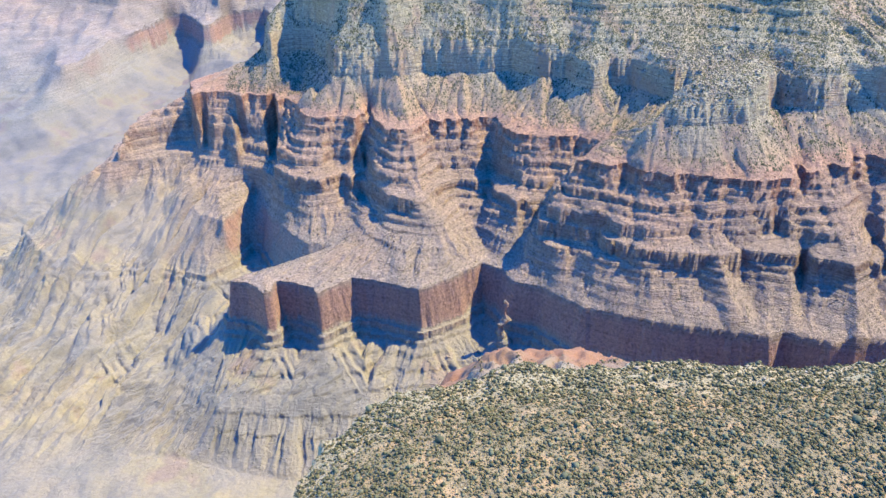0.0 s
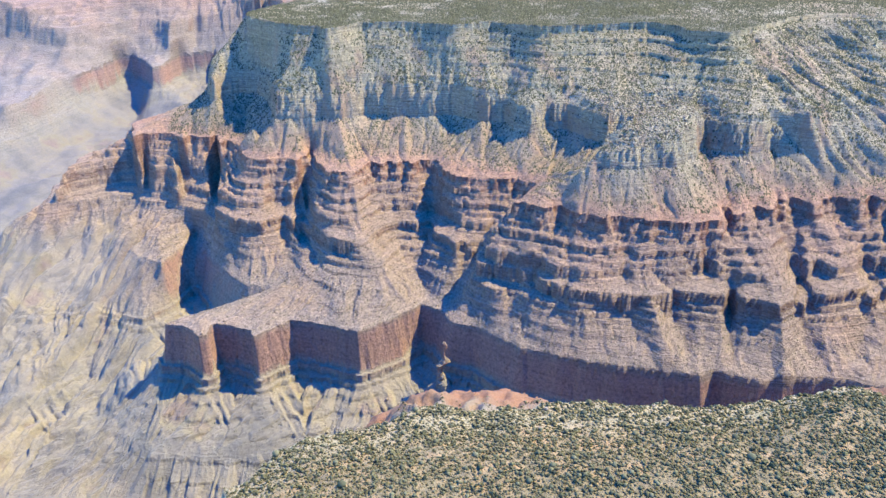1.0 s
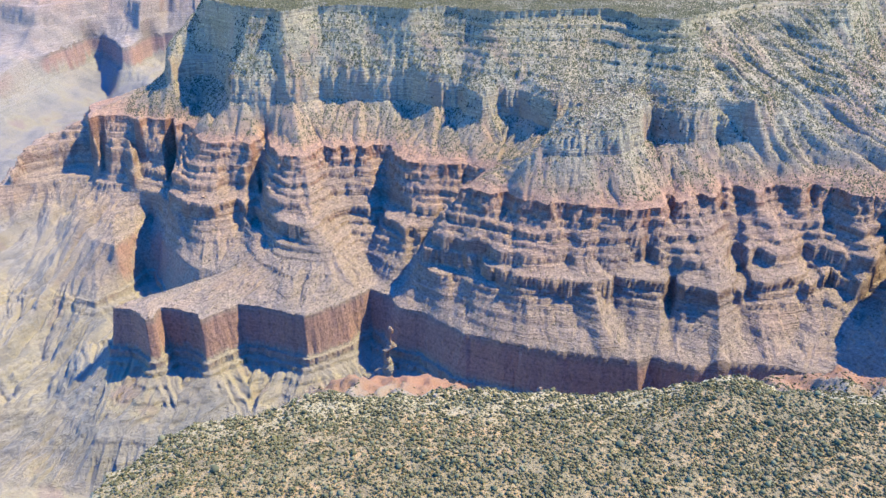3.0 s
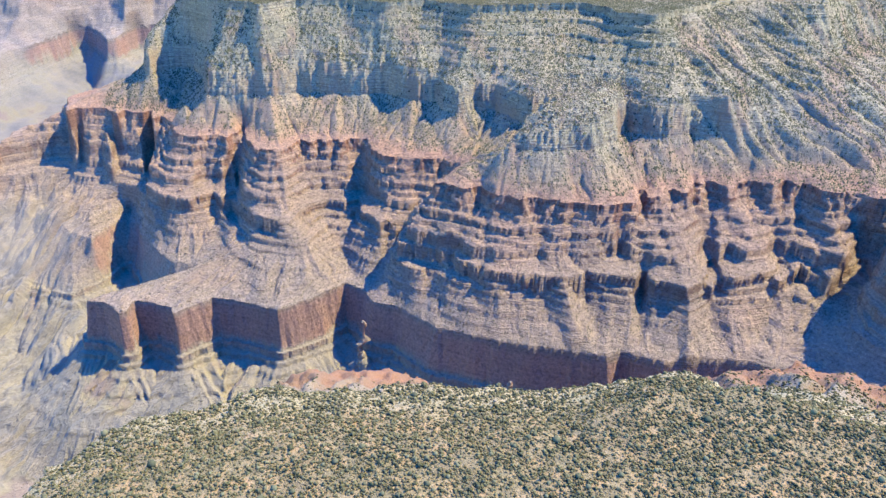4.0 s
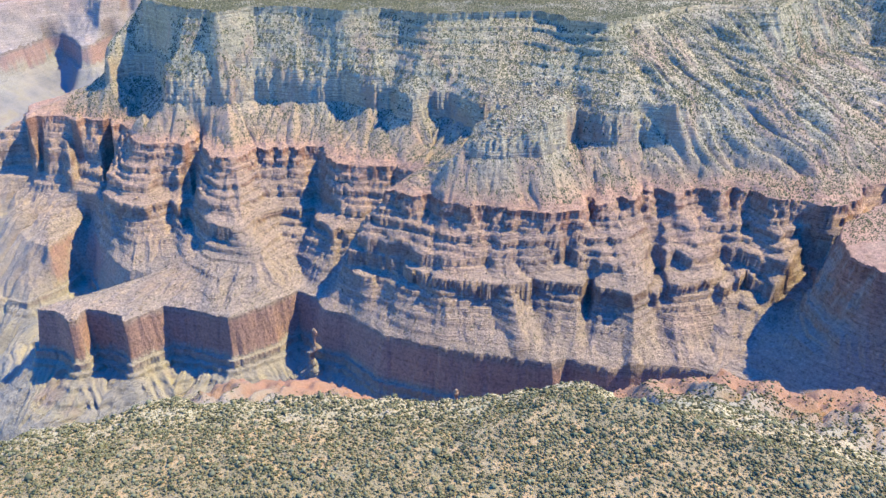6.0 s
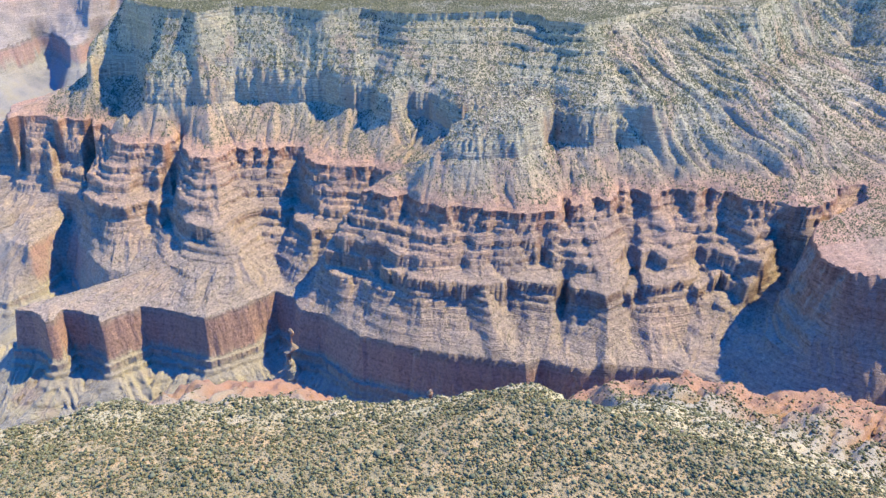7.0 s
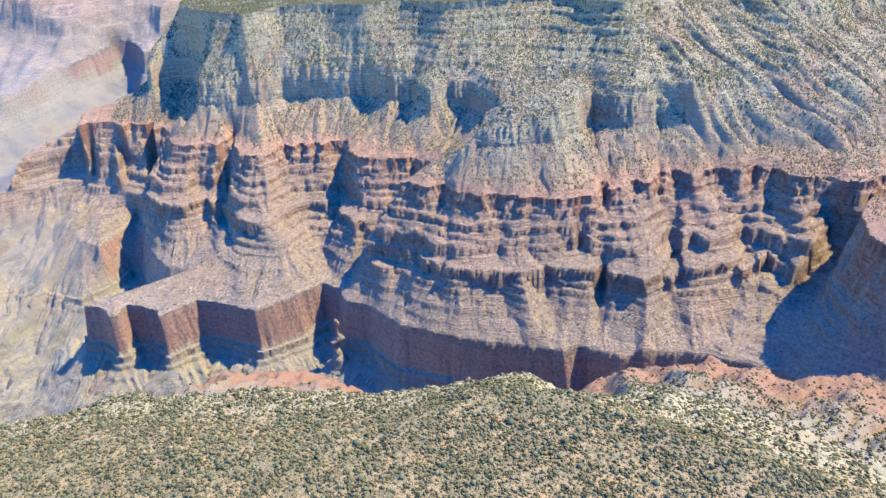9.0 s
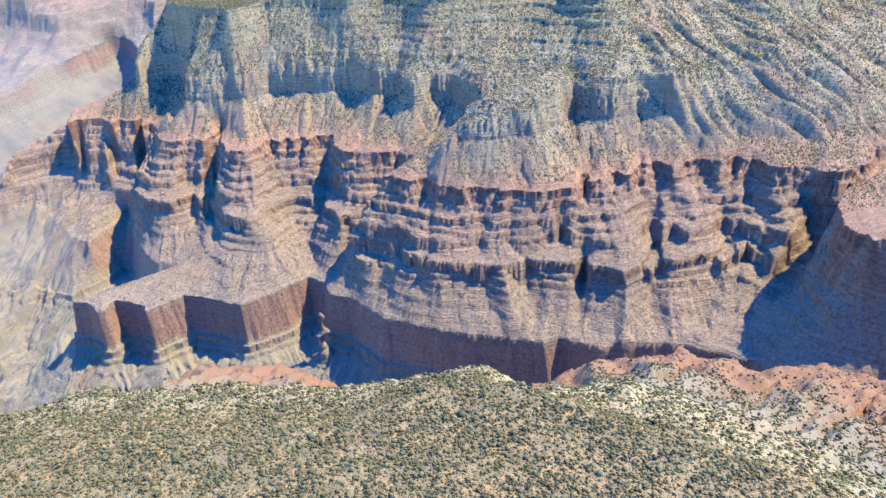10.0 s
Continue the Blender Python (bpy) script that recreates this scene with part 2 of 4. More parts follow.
# thin ledges between the great cliffs: height and rise
THIN = [(-866, 4), (-845, 6), (-822, 5), (-806, 7), (-790, 5), (-775, 8), (-767, 5), (-668, 2), (-652, 3), (-637, 3), (-627, 4), (-614, 6), (-605, 6),
        (-596, 7), (-585, 3), (-579, 4), (-573, 5), (-562, 4), (-547, 8), (-533, 4), (-523, 7), (-514, 5), (-507, 7), (-376, 3), (-364, 2), (-352, 4),
        (-341, 2), (-329, 5), (-319, 2), (-310, 6), (-300, 4), (-291, 5)]

NEAR_FOOT = [(-3500, -400), (-700, -100), (-330, 200), (-250, 440), (-150, 600), (0, 720), (250, 700), (450, 705), (720, 690), (3500, 100)]
NEAR_LOW = [(-3500, -300), (-600, -50), (-270, 200), (-205, 430), (-110, 560), (-30, 665), (100, 690), (330, 640), (500, 660), (700, 630), (3500, 60)]
NEAR_RED = [(-3500, -200), (-500, 0), (-215, 200), (-165, 400), (-95, 490), (-20, 600), (37, 641), (105, 635), (150, 615), (220, 560), (330, 540),
            (420, 570), (470, 602), (548, 608), (600, 588), (640, 568), (690, 571), (725, 545), (800, 520), (3500, 0)]
NEAR_SHELF = [(-3500, -120), (-450, 0), (-150, 250), (-118, 370), (-75, 430), (-20, 475), (20, 500), (150, 488), (260, 480), (400, 470), (480, 478),
              (520, 450), (565, 412), (600, 380), (720, 290), (1000, 150), (3500, -200)]
NEAR_BROW = [(-3500, -60), (-450, 40), (-138, 240), (-104, 355), (-58, 402), (20, 432), (90, 433), (170, 425), (240, 419), (312, 425), (350, 430),
             (395, 408), (440, 390), (500, 362), (560, 310), (760, 170), (3500, -300)]
NEAR_TOP = [(-3500, 0), (-450, 60), (-90, 240), (-40, 330), (60, 345), (260, 354), (345, 392), (375, 385), (420, 350), (480, 318), (530, 280),
            (700, 130), (3500, -400)]
NEAR_BEDS = [(-920, NEAR_FOOT, 0, 1, 0, 1), (-700, NEAR_LOW, 40, 12, 6, 2), (-503, NEAR_RED, 14, 6, 6, 2), (-425, NEAR_SHELF, 6, 5, 5, 1.6),
             (-361, NEAR_BROW, 2, 3, 3, 1.5), (-340, NEAR_TOP, 0, 1, 0, 1)]
SAME_CLIFF = {3: 2, 6: 5, 9: 8}


def line_distance(px, py, line):
    """Signed distance to a plan line, positive on its north side, and how far along the line the nearest place lies."""
    best = np.full(px.shape, 1e12)
    along = np.zeros(px.shape)
    inside = np.zeros(px.shape, bool)
    pts = list(line) + [(9000, 9000), (-9000, 9000)]
    run = 0.0
    for k, (x0, y0) in enumerate(pts):
        x1, y1 = pts[(k + 1) % len(pts)]
        dx, dy = x1 - x0, y1 - y0
        if k < len(line) - 1:
            size = math.hypot(dx, dy)
            t = np.clip(((px - x0) * dx + (py - y0) * dy) / (size * size), 0, 1)
            d2 = (px - x0 - t * dx) ** 2 + (py - y0 - t * dy) ** 2
            # past a corner the place along the line goes on turning round it
            turn = np.where((t == 0) | (t == 1), (((px - x0) * dx + (py - y0) * dy) / size - t * size) * 0.7, 0)
            near = d2 < best
            best = np.where(near, d2, best)
            along = np.where(near, run + t * size + turn, along)
            run += size
        if y0 != y1:
            inside ^= ((y0 > py) != (y1 > py)) & (px < dx * (py - y0) / dy + x0)
    d = np.sqrt(best)
    return np.where(inside, d, -d), along


# ravines: plan line, half width, how far they push the edges back, how deep they cut the slopes
RAVINES = [([(-178, 1425), (-186, 1350), (-190, 1285), (-150, 1205)], 15, 9, 16), ([(68, 1334), (61, 1297), (40, 1222), (24, 1180), (45, 1112)], 15, 8, 13),
           ([(234, 1205), (188, 1142), (128, 1152), (104, 1112), (62, 1092)], 16, 6, 14), ([(518, 1078), (506, 1000), (497, 950), (484, 880)], 11, 7, 10),
           ([(613, 1075), (616, 985), (594, 917), (588, 850)], 14, 9, 14), ([(720, 1050), (720, 985), (700, 915), (652, 860)], 14, 9, 14), ([(647, 1065), (650, 1010)], 12, 9, 9),
           ([(-385, 1505), (-392, 1530), (-372, 1385), (-408, 1345)], 15, 6, 8), ([(361, 948), (338, 890)], 10, 5, 7), ([(183, 1038), (166, 985)], 10, 5, 9),
           ([(-472, 1545), (-474, 1480), (-455, 1420)], 12, 3, 4), ([(-557, 1540), (-550, 1470)], 13, 3, 4), ([(552, 1420), (541, 1332), (518, 1232)], 20, 0, 17),
           ([(755, 1050), (768, 950), (745, 900), (720, 850)], 13, 9, 12), ([(835, 1010), (830, 950)], 14, 6, 14), ([(-230, 1300), (-205, 1240)], 10, 4, 7),
           ([(420, 1010), (415, 965), (425, 905)], 10, 5, 6), ([(268, 1085), (262, 1010), (248, 985)], 11, 6, 7)]


def ravine_push(px, py):
    """How far the ravines push the edges back, and how deep they cut."""
    push, cut = np.zeros(px.shape), np.zeros(px.shape)
    for line, width, back, deep in RAVINES:
        d, _ = line_distance(px, py, line)
        d = np.abs(d)
        push = np.maximum(push, 0.4 * back * np.exp(-(d / width) ** 2))
        cut = np.maximum(cut, deep * np.clip(1 - d / (1.7 * width), 0, 1))
    return push, cut


# where the beds below an edge merge into one sheer face: centre and radius
SHEER = [(150, 1075, 58), (235, 1030, 25), (-195, 1275, 35), (-105, 1195, 22), (622, 965, 28), (745, 955, 32)]


def sheer(px, py):
    total = np.zeros(px.shape)
    for x, y, r in SHEER:
        total = np.maximum(total, np.clip(1.5 - np.hypot(px - x, py - y) / r, 0, 1))
    return total


def gullies(px, py):
    """Sharp gullies that run down the whole wall and part it into spurs."""
    lean = px + 0.12 * py + 10 * perlin(px / 90, py / 90, 150)
    v = np.abs(perlin(lean / 88, py / 420, 151))
    w = np.abs(perlin(lean / 40, py / 300, 152))
    return 15 * np.clip(1 - v / 0.36, 0, 1) + 4 * np.clip(1 - w / 0.36, 0, 1) - 5


def stair(q, n):
    """0..1 climbed in n sheer steps with narrow treads."""
    a = np.clip(q, 0, 0.9999) * n
    return (np.floor(a) + np.clip((a - np.floor(a)) / 0.25, 0, 1)) / n


# tongues of talus that bury the ledges: crest line with heights, fall to either side
FANS = [([(-118, 1432, -446), (-104, 1370, -474), (-88, 1300, -514), (-78, 1240, -570), (-70, 1190, -600), (-42, 1145, -638), (-10, 1098, -672)], 0.7),
        ([(545, 1060, -500), (560, 1015, -534), (572, 975, -566), (562, 925, -592), (552, 885, -634), (545, 850, -664)], 0.8),
        ([(372, 1000, -566), (380, 950, -604), (388, 905, -648)], 0.9), ([(-290, 1455, -470), (-280, 1400, -510)], 0.8), ([(430, 1145, -446), (425, 1085, -480), (420, 1040, -508)], 0.55),
        ([(15, 1432, -446), (12, 1360, -492)], 0.75), ([(-215, 1445, -446), (-225, 1402, -500)], 0.8),
        ([(160, 1375, -446), (150, 1300, -484), (146, 1250, -506)], 0.6)]


def fans(px, py):
    """Height of the talus tongues' surface, and how near their crests lie."""
    z, near = np.full(px.shape, -2000.0), np.zeros(px.shape)
    for line, fall in FANS:
        d, run = line_distance(px, py, [p[:2] for p in line])
        runs = np.concatenate([[0], np.cumsum([math.dist(a[:2], b[:2]) for a, b in zip(line, line[1:])])])
        d = np.abs(d)
        top = np.interp(run, runs, [p[2] for p in line]) - fall * d - 0.05 * d * d / 4
        z = np.maximum(z, top)
        near = np.maximum(near, np.clip(1.5 - d / 18, 0, 1))
    return z, near


def beds_height(px, py, beds, above, below, side=1, wander=0.0, cut=0.0, spurs=(), near=0.0):
    ds, runs = [], []
    gully = gullies(px, py) if spurs else 0
    cover = 1 - 0.85 * near if spurs else 1
    face = sheer(px, py) if spurs else 0
    for k, bed in enumerate(beds):
        d, run = line_distance(px, py, bed[1])
        q = SAME_CLIFF.get(k, k) if spurs else k        # foot and top of one cliff wander together
        wide = 0.6 * np.tanh(3 * perlin(px / 46, py / 46, 200 + q)) + 0.4 * np.tanh(4 * perlin(px / 19, py / 19, 220 + q))
        blocks = np.tanh(5 * perlin(px / 11, py / 11, 230 + q)) + 0.5 * np.tanh(5 * perlin(px / 6, py / 6, 235 + q))
        d = side * d - cut + wander * bed[5] * (wide + 0.25 * blocks)
        if spurs and spurs[k]:
            d = d - spurs[k] * gully * (np.clip((px - 60) / 120, 0, 1) if k < 4 else 1)
        if spurs and k > 3:                 # blocks and columns along the broken edges
            rough = (1.2, 1.5, 1.3, 2.2, 1.6, 2.4, 1.0)[k - 4]
            rough = rough * np.clip((700 - px) / 60, 0, 1) if k in (8, 9) else rough
            d = d + rough * (0.6 * np.tanh(3.5 * perlin(run / 17, 0.4 + d / 60, 250 + q)) + 0.4 * np.tanh(4 * perlin(run / 7, 0.4 + d / 40, 260 + q)))
        if spurs and k in (2, 3):           # upright flutes in the great wall
            d = d - 2.0 * np.abs(perlin(run / 11, 0.3 + 0 * run, 240)) - 4.0 * np.clip(np.abs(perlin(run / 24, 0.7 + 0 * run, 241)) - 0.1, 0, 1)
        if spurs and k:
            d = np.minimum(d, ds[-1] - 1.2)
        ds.append(d)
        runs.append(run)
    z = beds[0][0] + below * np.minimum(ds[0], 0)
    for k in range(1, len(beds)):
        low, top, cliff, width, depth = beds[k - 1][0], beds[k][0], *beds[k][2:5]
        steps = max(1, round(cliff / 9))
        lower, upper = ds[k - 1], -ds[k]
        span = np.maximum(lower + upper, 1e-6)
        w = np.minimum(width, 0.6 * span)
        t = np.clip(lower / np.maximum(span - w, 1e-6), 0, 1)
        if cliff < 0:
            foot = -cliff * np.clip((75 - span) / 35, 0, 1) * np.clip((EAST_END - px) / 40, 0, 1)
            u = np.clip((lower - w) / np.maximum(span - w, 1e-6), 0, 1)
            zz = low + foot * stair(lower / w, 3) + (top - low - foot) * np.where(foot > 1, u, lower / span)
        else:
            if spurs and k == 2:                # no cliff in the western badlands
                cliff = cliff * np.clip((px + 560) / 80, 0, 1)
            if spurs and k > 3:
                cliff = (cliff + face * np.maximum(0.85 * (top - low) - cliff, 0)) * cover if k in (5, 6) else cliff * cover
            zz = low + (top - cliff - low) * (0.8 * t + 0.2 * t * t) + cliff * stair(1 - upper / w, steps)
        if spurs and k == 7:                # where the bed is narrow it climbs in even ledges
            even = np.maximum(np.clip((-310 - px) / 40, 0, 0.95), 0.3 + 0.6 * np.clip((62 - span) / 20, 0, 1))
            zz = zz + even * (low + (top - low) * stair(lower / span + 0.06 * perlin(px / 30, py / 30, 245), 5) - zz)
        if spurs and k in (4, 7, 8):        # talus fans between the gullies
            zz = zz - 4 * np.clip((gully + 5) / 15, 0, 1) * np.sin(math.pi * t) * np.clip(span / 50, 0, 1.5)
        if depth:
            s = runs[k] + 5 * perlin(px / 30, py / 30, 360 + k)
            s = s / (1.7 if top > -300 else 1.0)         # broad gullies under the rim
            rill = 0.8 - 1.4 * np.abs(perlin(s / 41, upper / 260, 370 + k)) - 1.1 * np.abs(perlin(s / 15, upper / 130, 380 + k)) - 0.7 * np.abs(perlin(s / 6.5, upper / 60, 390 + k))
            deep = depth * (np.clip((720 - px) / 80, 0.3, 1) if spurs and k == 8 else 1)
            zz = zz - deep * np.clip((1950 - py) / 200, 0.1, 1) * rill * np.sin(math.pi * np.minimum(t, 0.94)) ** 0.7 * np.clip(span / 60, 0, 2.2)
        z = np.where(lower > 0, zz, z)
        z = np.where(upper < 0, top, z)
    return z + above * np.maximum(ds[-1], 0), ds


def stepped(z, strength):
    zin, zout = [-2000.0], [-2000.0]
    for edge, rise in THIN:
        zin += [edge - rise / 2 - 0.3, edge - rise / 2 + 0.3]
        zout += [edge - rise, edge]
    return z + strength * (np.interp(z, zin + [500.0], zout + [500.0]) - z)


DIP, EAST_DIP = 0.042, 0.045        # the beds rise gently to the north, and to the east from x = 520 to 850


def lift(x, y):
    return DIP * np.maximum(y - 1450, 0) + EAST_DIP * np.clip(x - 520, 0, 330)


def far_height(x, y):
    wx = 2 * perlin(x / 75, y / 75, 3) + 1.5 * perlin(x / 24, y / 24, 4)
    wy = 2 * perlin(x / 75, y / 75, 6) + 1.5 * perlin(x / 24, y / 24, 7)
    push, cut = ravine_push(x + wx, y + wy)
    fan, near = fans(x + wx, y + wy)
    z, ds = beds_height(x + wx, y + wy, FAR_BEDS, 0.03, 0.05, 1, 5.0, push, (0, 0, 0.1, 0.15, 0.2, 0.25, 0.25, 0.2, 0.25, 0.15, 0.1), near)
    z = z - cut * np.clip((-292 - z) / 15, 0, 1) * np.clip((z + 680) / 20, 0, 1) * (0.3 + 0.4 * np.clip((-520 - z) / 20, 0, 1) + 0.5 * np.clip((z + 440) / 20, 0, 1))
    rub = 1.6 * fbm(x / 14, y / 14, 3, 96)
    z = np.where((z > -690) & (z < -440), np.maximum(z, np.minimum(fan + rub, -446)), z)
    # long ribs lean down the eastern slope
    across, down = 0.85 * x + 0.5 * y + 12 * perlin(x / 80, y / 80, 93), 0.5 * x - 0.85 * y
    rib = np.abs(perlin(across / 62, down / 330, 91)) + 0.45 * np.abs(perlin(across / 25, down / 150, 92))
    east = np.clip((x - 590) / 70, 0, 1) * np.clip((y - 1000) / 60, 0, 1) * np.clip((-292 - z) / 15, 0, 1) * np.clip((z + 500) / 20, 0, 1)
    z = z + east * 34 * (rib - 0.38)
    z = z + 10 * fbm(x / 95, y / 95, 4, 95) * np.clip((y - 1750) / 150, 0, 1) * np.clip((-480 - z) / 40, 0, 1)
    # badlands cut into sharp ravines in the west
    west = np.clip((-470 - x) / 90, 0, 1) * np.clip((1640 - y) / 80, 0, 1) * np.clip((y - 980) / 80, 0, 1) * np.clip((-618 - z) / 30, 0, 1)
    across, down = 0.86 * x - 0.5 * y + 14 * perlin(x / 60, y / 60, 97), 0.5 * x + 0.86 * y
    ravine = np.abs(perlin(across / 60, down / 260, 98)) + 0.5 * np.abs(perlin(across / 24, down / 110, 99)) + 0.22 * np.abs(perlin(across / 10, down / 50, 100))
    z = z + west * 30 * (ravine - 0.5)
    strength = np.clip(0.85 + 0.6 * perlin(x / 90, y / 90, 12), 0.4, 1) * (1 - 0.6 * near) * (1 - 0.7 * np.clip((-776 - z) / 12, 0, 1)) * (1 - np.clip((x - 640) / 60, 0, 1) * np.clip((z + 470) / 20, 0, 1))
    z = stepped(z, strength)
    z = z + lift(x, y) * np.clip((-292 - z) / 20, 0, 1) + 7 * np.clip((x - 150) / 200, 0, 1) * np.clip((-630 - z) / 40, 0, 1) * np.clip((z + 770) / 20, 0, 1)
    rough = 1.0 - 0.6 * np.clip(ds[-1] / 20, 0, 1)
    z = z + rough * (0.9 * fbm(x / 12, y / 12, 3, 31)) + 14 * perlin(x / 260, y / 260, 40) * np.clip(ds[-1] / 80, 0, 1)
    flat = np.clip(-ds[0] / 60, 0, 1)
    return z + flat * 16 * fbm(x / 140, y / 140, 3, 44)


def near_height(x, y):
    wx = 9 * perlin(x / 60, y / 60, 53) + 3 * perlin(x / 18, y / 18, 54)
    wy = 8 * perlin(x / 55, y / 55, 56) + 3 * perlin(x / 17, y / 17, 57) + 1.2 * perlin(x / 6, y / 6, 58)
    z, ds = beds_height(x + wx, y + wy, NEAR_BEDS, 0.01, 0.4, -1, 3.0)
    return z + 1.8 * fbm(x / 45, y / 45, 3, 61) + (5 * fbm(x / 30, y / 30, 4, 64) + 1.6 * np.abs(perlin(x / 7, y / 7, 67))) * np.clip((-425 - z) / 40, 0, 1) + 0.35 * fbm(x / 6, y / 6, 2, 66)


def spaced(parts):
    out = []
    for a, b, step in parts:
        out.extend(np.arange(a, b, step).tolist())
    return np.array(out + [parts[-1][1]])


def grid_mesh(name, co, quads, material):
    """A mesh from part of a grid: only the corners that its faces use."""
    used, quads = np.unique(quads, return_inverse=True)
    quads = quads.reshape(-1, 4).astype(np.int32)
    me = bpy.data.meshes.new(name)
    me.vertices.add(len(used))
    me.vertices.foreach_set("co", co[used].ravel())
    me.loops.add(quads.size)
    me.loops.foreach_set("vertex_index", quads.ravel())
    me.polygons.add(len(quads))
    me.polygons.foreach_set("loop_start", np.arange(0, quads.size, 4, dtype=np.int32))
    me.polygons.foreach_set("loop_total", np.full(len(quads), 4, dtype=np.int32))
    me.update(calc_edges=True)
    me.materials.append(material)
    return me


def undercut(xs, ys, gx, gy, gz):
    """Leans each thin bed out over the softer one below it, so that ledges stand sheer."""
    zs, lean = [], []
    for edge, rise in THIN:
        zs += [edge - rise, edge]
        lean += [-min(1.0, rise / 6), min(1.0, rise / 6)]
    dzy, dzx = np.gradient(gz, ys, xs)
    steep = np.hypot(dzx, dzy)
    out = 1.5 * np.interp(gz - lift(gx, gy), zs, lean) * np.clip((steep - 0.6) / 0.6, 0, 1)
    out = out * np.clip((x_fade(gx)), 0, 1) * np.clip((gy - 790) / 20, 0, 1) * np.clip((1480 - gy) / 20, 0, 1)
    return gx - out * dzx / np.maximum(steep, 0.01), gy - out * dzy / np.maximum(steep, 0.01)


def x_fade(gx):
    return np.minimum((gx + 430) / 20, (960 - gx) / 20)


def sheet(name, xs, ys, height, material, bands=()):
    """A ground sheet; bands (name, label, lowest height) above the lowest become parts of it."""
    gx, gy = np.meshgrid(xs, ys)
    gz = height(gx, gy)
    nx, ny = len(xs), len(ys)
    px, py = undercut(xs, ys, gx, gy, gz) if bands else (gx, gy)
    co = np.stack([px, py, gz], -1).reshape(-1, 3).astype(np.float32)
    i = (np.arange(ny - 1)[:, None] * nx + np.arange(nx - 1)[None]).ravel()
    quads = np.stack([i, i + 1, i + nx + 1, i + nx], 1)
    mean = co[quads, 2].mean(1) - (lift(co[i, 0], co[i, 1]) if bands else 0)
    edges = [b[2] for b in bands] + [1e9]
    base = new(name, grid_mesh(name, co, quads[mean < edges[0]], material))
    for k, (part_name, label, low) in enumerate(bands):
        sel = (mean >= low) & (mean < edges[k + 1])
        ob = new(part_name, grid_mesh(part_name, co, quads[sel], material))
        ob.parent = base
        tagged(ob, label)
    return base, gz


# ---- materials ----
def material(name):
    m = bpy.data.materials.new(name)
    m.use_nodes = True
    nt = m.node_tree
    return m, nt, nt.nodes["Principled BSDF"]


def node(nt, kind, inputs=(), **props):
    n = nt.nodes.new(kind)
    for k, v in props.items():
        setattr(n, k, v)
    for key, v in dict(inputs).items():
        if hasattr(v, "links") or hasattr(v, "is_linked"):
            nt.links.new(v, n.inputs[key])
        else:
            n.inputs[key].default_value = v
    return n


def ramp(nt, fac, stops):
    n = nt.nodes.new("ShaderNodeValToRGB")
    el = n.color_ramp.elements
    while len(el) > 1:
        el.remove(el[0])
    el[0].position, el[0].color = stops[0][0], (*stops[0][1], 1)
    for p, c in stops[1:]:
        e = el.new(p)
        e.color = (*c, 1)
    nt.links.new(fac, n.inputs[0])
    return n.outputs[0]


def mix(nt, fac, a, b, mode="MIX"):
    n = nt.nodes.new("ShaderNodeMix")
    n.data_type, n.blend_type = "RGBA", mode
    for s, v in ((n.inputs[0], fac), (n.inputs[6], a), (n.inputs[7], b)):
        if hasattr(v, "is_linked"):
            nt.links.new(v, s)
        else:
            s.default_value = v if isinstance(v, float) else (*v, 1)
    return n.outputs[2]


def maths(nt, op, a, b=0.0, clamp=False):
    n = nt.nodes.new("ShaderNodeMath")
    n.operation, n.use_clamp = op, clamp
    for s, v in zip(n.inputs, (a, b)):
        if hasattr(v, "is_linked"):
            nt.links.new(v, s)
        else:
            s.default_value = v
    return n.outputs[0]


def noise_tex(nt, vec, scale, detail=4.0, rough=0.6, stretch=None):
    if stretch:
        mp = nt.nodes.new("ShaderNodeMapping")
        mp.inputs["Scale"].default_value = stretch
        nt.links.new(vec, mp.inputs[0])
        vec = mp.outputs[0]
    n = nt.nodes.new("ShaderNodeTexNoise")
    n.inputs["Scale"].default_value, n.inputs["Detail"].default_value, n.inputs["Roughness"].default_value = scale, detail, rough
    nt.links.new(vec, n.inputs["Vector"])
    return n.outputs["Fac"]


